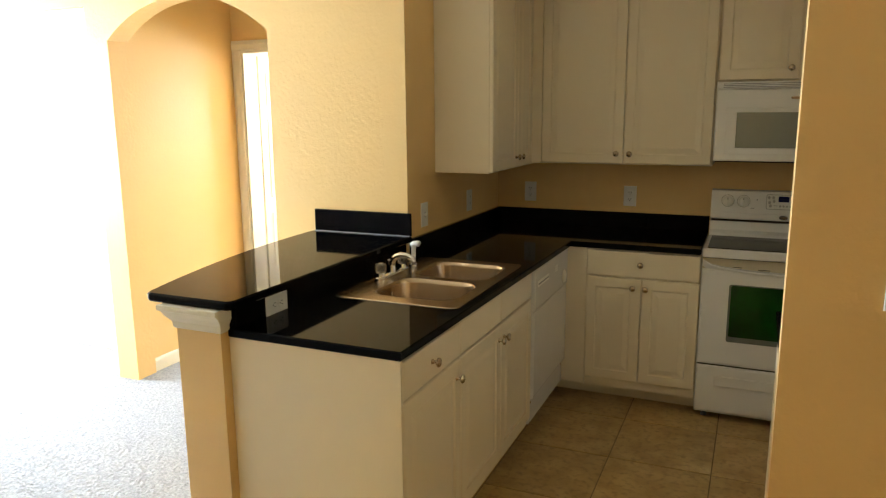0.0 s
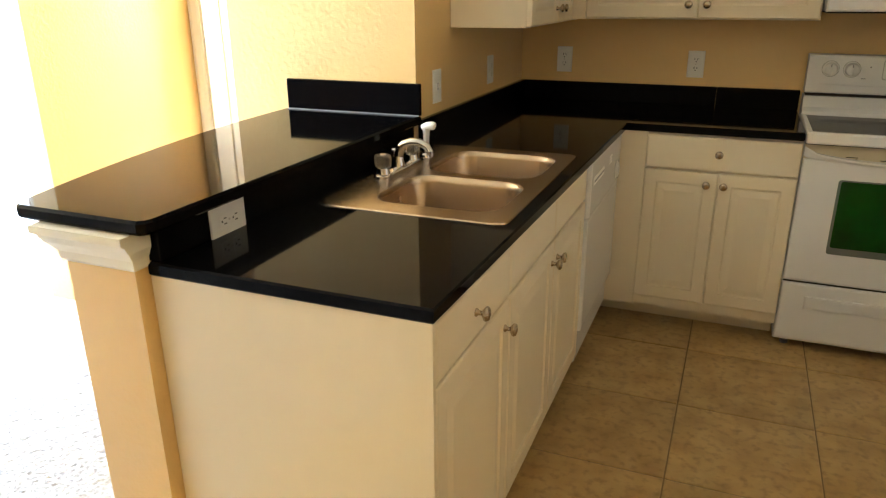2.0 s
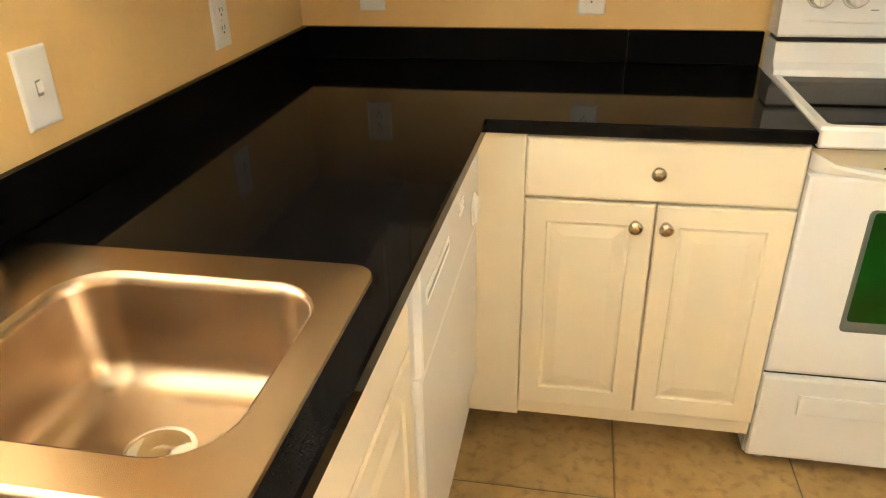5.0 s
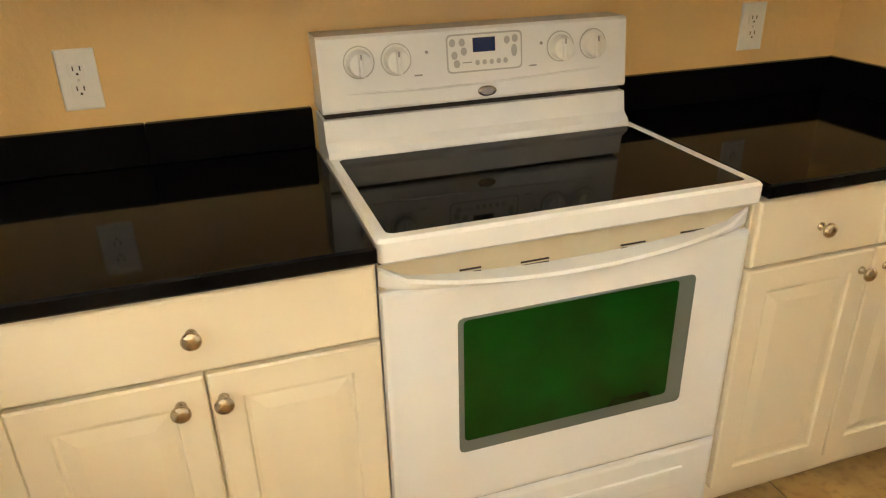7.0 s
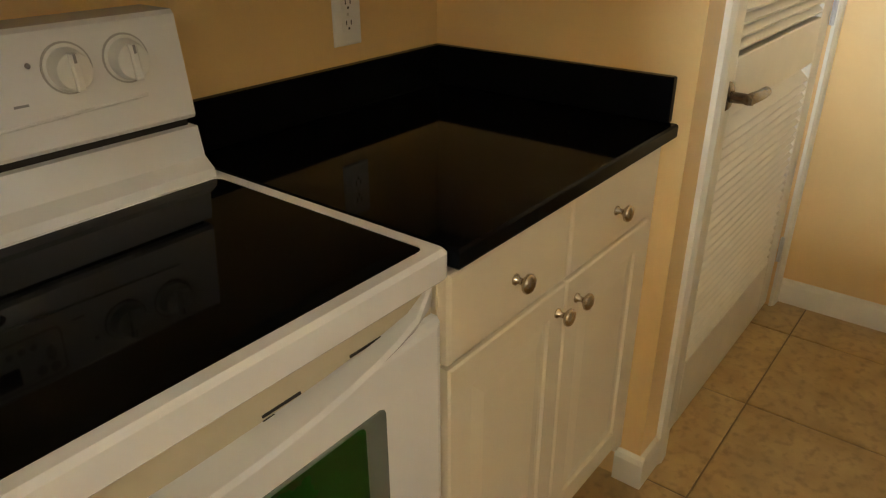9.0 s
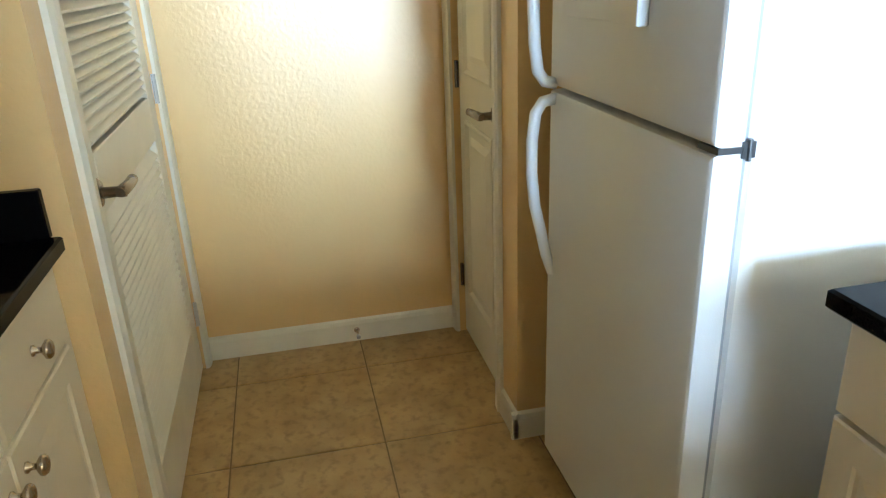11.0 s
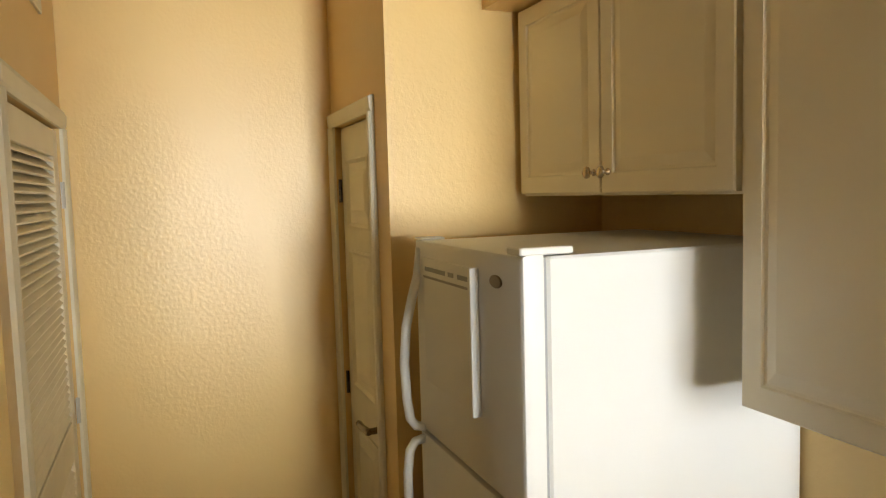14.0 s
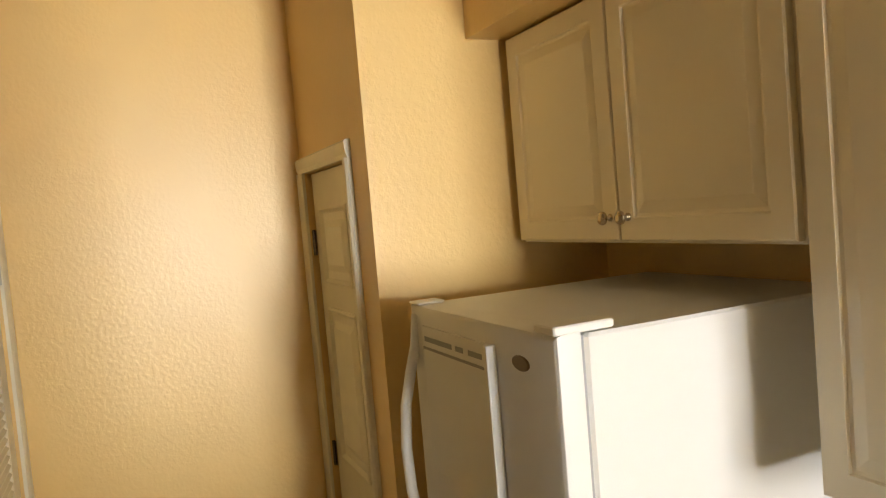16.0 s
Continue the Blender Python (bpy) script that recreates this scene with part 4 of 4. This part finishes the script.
# ---- refrigerator ----
def refrigerator():
    X0, X1, YB, YD, YFt, H, SPLIT = 1.040, 1.680, 2.338, 3.022, 3.070, 1.597, 1.062
    r = thing("refrigerator", ((X0 + X1) / 2, 2.73, 0), "white top-freezer refrigerator with textured doors", "refrigerator")
    part("cabinet", box(X0, X1, YB, YD - 0.009, 0.03, H - 0.004, 0.006), FRIDGE, r)
    part("toe_grille", box(X0 + 0.01, X1 - 0.01, YD - 0.03, YD - 0.005, 0.02, 0.10), GREY, r)
    for x in (X0 + 0.05, X1 - 0.05):
        for y in (YB + 0.06, YD - 0.08):
            part("foot", turned(x, y, [(0.018, 0), (0.018, 0.012), (0.010, 0.014), (0.010, 0.032)], 12), GREY, r)
    fn = face_map("N", YD)
    for name, z0, z1 in (("freezer_door", SPLIT + 0.005, H), ("fridge_door", 0.105, SPLIT - 0.005)):
        d = part(name, rect(fn, X0, X1, z0, z1, [(0, 0), (0, 0.036), (0.003, 0.044), (0.012, 0.048)]), FRIDGE, r, "", 30)
        part("gasket", rect(fn, X0 + 0.006, X1 - 0.006, z0 + 0.006, z1 - 0.006, [(0, -0.009), (0, 0.0)]), SEAL, d, "grey rubber gasket")
        x, y = X1 - 0.030, YFt
        if name == "freezer_door":
            pts = [(x, y - 0.006, 1.575), (x, y + 0.004, 1.50), (x, y + 0.022, 1.44), (x, y + 0.042, 1.36), (x, y + 0.050, 1.26), (x, y + 0.046, 1.16), (x, y + 0.038, 1.102), (x, y + 0.022, 1.080), (x, y - 0.004, 1.074)]
        else:
            pts = [(x, y - 0.004, 1.042), (x, y + 0.026, 1.036), (x, y + 0.042, 1.012), (x, y + 0.050, 0.95), (x, y + 0.050, 0.88), (x, y + 0.042, 0.80), (x, y + 0.026, 0.735), (x, y + 0.014, 0.68), (x, y - 0.004, 0.628)]
        part("handle", tube(pts, 0.013, 12, flat=1.0), PLASTIC, d, "curved white handle", 50)
        if name == "freezer_door":
            ov = lambda a, b, w: fn(1.158 + (a - 1.158) * 2.1, b, w)
            part("badge", lathe(ov, 1.158, 1.535, [(0.0140, 0.045), (0.0140, 0.050), (0.0125, 0.0515)], 28), BRONZE, d, "oval bronze badge")
    part("top_hinge_cover", box(X0 - 0.002, X0 + 0.060, YD - 0.068, YFt + 0.004, H, H + 0.015, 0.003), PLASTIC, r, "white hinge cover")
    part("top_trim", box(X1 - 0.06, X1, YD - 0.02, YFt, H, H + 0.006, 0.002), PLASTIC, r)
    bm = box(X0 - 0.003, X0 + 0.05, YD - 0.012, YFt - 0.006, SPLIT - 0.0045, SPLIT + 0.0045)
    box(X0 - 0.005, X0 - 0.0005, YD - 0.016, YD + 0.004, SPLIT - 0.012, SPLIT + 0.012, bm=bm)
    tube([(X0 - 0.004, YD - 0.006, SPLIT - 0.016), (X0 - 0.004, YD - 0.006, SPLIT + 0.016)], 0.004, 10, bm)
    part("middle_hinge", bm, HINGE, r, "metal middle hinge")
    # shallow pocket that hangs on the freezer door
    p = thing("document_pocket", (1.43, YFt, 1.218), "flat white plastic pocket hanging on the freezer door", "pocket")
    f = face_map("N", YFt)
    part("panel", rect(f, 1.262, 1.600, 1.218, 1.553, [(0, 0.0005), (0, 0.004), (0.001, 0.005)]), FRIDGE, p)
    part("rule", rect(f, 1.270, 1.596, 1.500, 1.506, [(0, 0.004), (0, 0.0062)]), GREY, p, "dark printed line")
    for a, b in ((1.30, 1.36), (1.385, 1.42), (1.44, 1.585)):
        part("printed_bar", rect(f, a, b, 1.519, 1.530, [(0, 0.004), (0, 0.0060)]), SEAL, p, "unreadable grey writing")
    part("edge_strip", box(1.246, 1.262, YFt + 0.0005, YFt + 0.022, 1.218, 1.556, 0.002), PLASTIC, p, "bright white edge strip")


refrigerator()


# ---- air return grille above the closet door ----
def grille():
    f = face_map("S", 4.03)
    g = thing("air_return_grille", (2.05, 4.03, 2.288), "white slatted air return grille high on the wall", "grille")
    u0, u1, v0, v1 = 1.83, 2.275, 2.288, 2.575
    bm = bmesh.new()
    for a, b, c, d in ((u0, u0 + 0.028, v0, v1), (u1 - 0.028, u1, v0, v1), (u0 + 0.028, u1 - 0.028, v0, v0 + 0.028), (u0 + 0.028, u1 - 0.028, v1 - 0.028, v1)):
        rect(f, a, b, c, d, [(0, 0.0005), (0, 0.008), (0.003, 0.010)], bm)
    part("frame", bm, TRIM, g)
    # Near-black sheet painted in as shade behind the grille slats.
    part("shade_sheet", rect(f, u0 + 0.02, u1 - 0.02, v0 + 0.02, v1 - 0.02, [(0, 0.0004), (0, 0.002)]), GAP, g)
    v = v0 + 0.030
    while v < v1 - 0.035:
        part("slat", loft([[f(u, v + a, w) for a, w in ((0, 0.0025), (0.002, 0.0025), (0.012, 0.009), (0.010, 0.0095))] for u in (u0 + 0.028, u1 - 0.028)]), TRIM, g)
        v += 0.0125


grille()

def ceiling_vent():
    """The slatted supply vent in the hall ceiling."""
    x0, x1, y0, y1, z = -3.02, -2.62, 3.92, 4.32, CEILING
    g = thing("ceiling_vent", ((x0 + x1) / 2, (y0 + y1) / 2, z), "white square slatted vent in the hall ceiling", "vent")
    bm = bmesh.new()
    for a, b, c, d in ((x0, x0 + 0.03, y0, y1), (x1 - 0.03, x1, y0, y1), (x0 + 0.03, x1 - 0.03, y0, y0 + 0.03), (x0 + 0.03, x1 - 0.03, y1 - 0.03, y1)):
        box(a, b, c, d, z - 0.012, z - 0.0005, 0.002, bm=bm)
    part("frame", bm, TRIM, g)
    # Dark sheet standing in for the shade inside the vent.
    part("shade_sheet", box(x0 + 0.02, x1 - 0.02, y0 + 0.02, y1 - 0.02, z - 0.003, z - 0.0006), GAP, g)
    for i in range(6):
        x = x0 + 0.045 + 0.054 * i
        part("slat", loft([[(x + a, y, z - b) for a, b in ((0, 0.004), (0.003, 0.003), (0.034, 0.011), (0.031, 0.012))] for y in (y0 + 0.03, y1 - 0.03)]), TRIM, g)


ceiling_vent()


def door_stop():
    f = face_map("W", 2.607)
    d = thing("door_stop", (2.60, 3.475, 0.03), "small bronze door stop on the baseboard", "door stop")
    part("rod", lathe(f, 3.475, 0.046, [(0.011, 0), (0.011, 0.003), (0.005, 0.005), (0.0045, 0.05)], 14), NICKEL, d, "", 40)
    part("tip", lathe(f, 3.475, 0.046, [(0.007, 0.05), (0.008, 0.053), (0.008, 0.062), (0.004, 0.064)], 14), GREY, d, "grey rubber tip", 40)


door_stop()

# ---- floor tiles, each its own piece ----
floor = solo("floor", box(-1.42, 4.72, -6.12, 4.785, -0.12, -0.003), GROUT, "beige square ceramic tile floor with brown joints", "floor", kind="structure")
PITCH, TX, TY = 0.4515, 0.1465, 3.466


def tile_mesh(w, d):
    e = 0.003
    bm = bmesh.new()
    loft([[(a + s, b + q, z) for a, b, s, q in ((0, 0, i, i), (w, 0, -i, i), (w, d, -i, -i), (0, d, i, -i))] for z, i in ((-0.006, 0), (-0.0015, 0), (0.0, e))], bm)
    return finish(bm, "tile", TILE)


solo("floor_far", box(-1.418, 4.598, -5.99, -0.995, -0.003, 0.0), TILE, "beige tile floor behind the walk", "floor", kind="structure")
TILE_CACHE = {}
for i in range(-4, 10):
    for j in range(-10, 4):
        x0, x1 = max(TX + i * PITCH + 0.0025, -1.418), min(TX + (i + 1) * PITCH - 0.0025, 2.618)
        y0, y1 = max(TY + j * PITCH + 0.0025, -0.99), min(TY + (j + 1) * PITCH - 0.0025, 4.64)
        if y0 < 2.3:
            x1 = min(TX + (i + 1) * PITCH - 0.0025, 4.59)
        if x1 - x0 < 0.02 or y1 - y0 < 0.02:
            continue
        key = (round(x1 - x0, 4), round(y1 - y0, 4))
        if key not in TILE_CACHE:
            TILE_CACHE[key] = tile_mesh(*key)
        t = new("tile", TILE_CACHE[key])
        t.parent = floor
        t.location = Vector((x0, y0, 0)) - floor.location
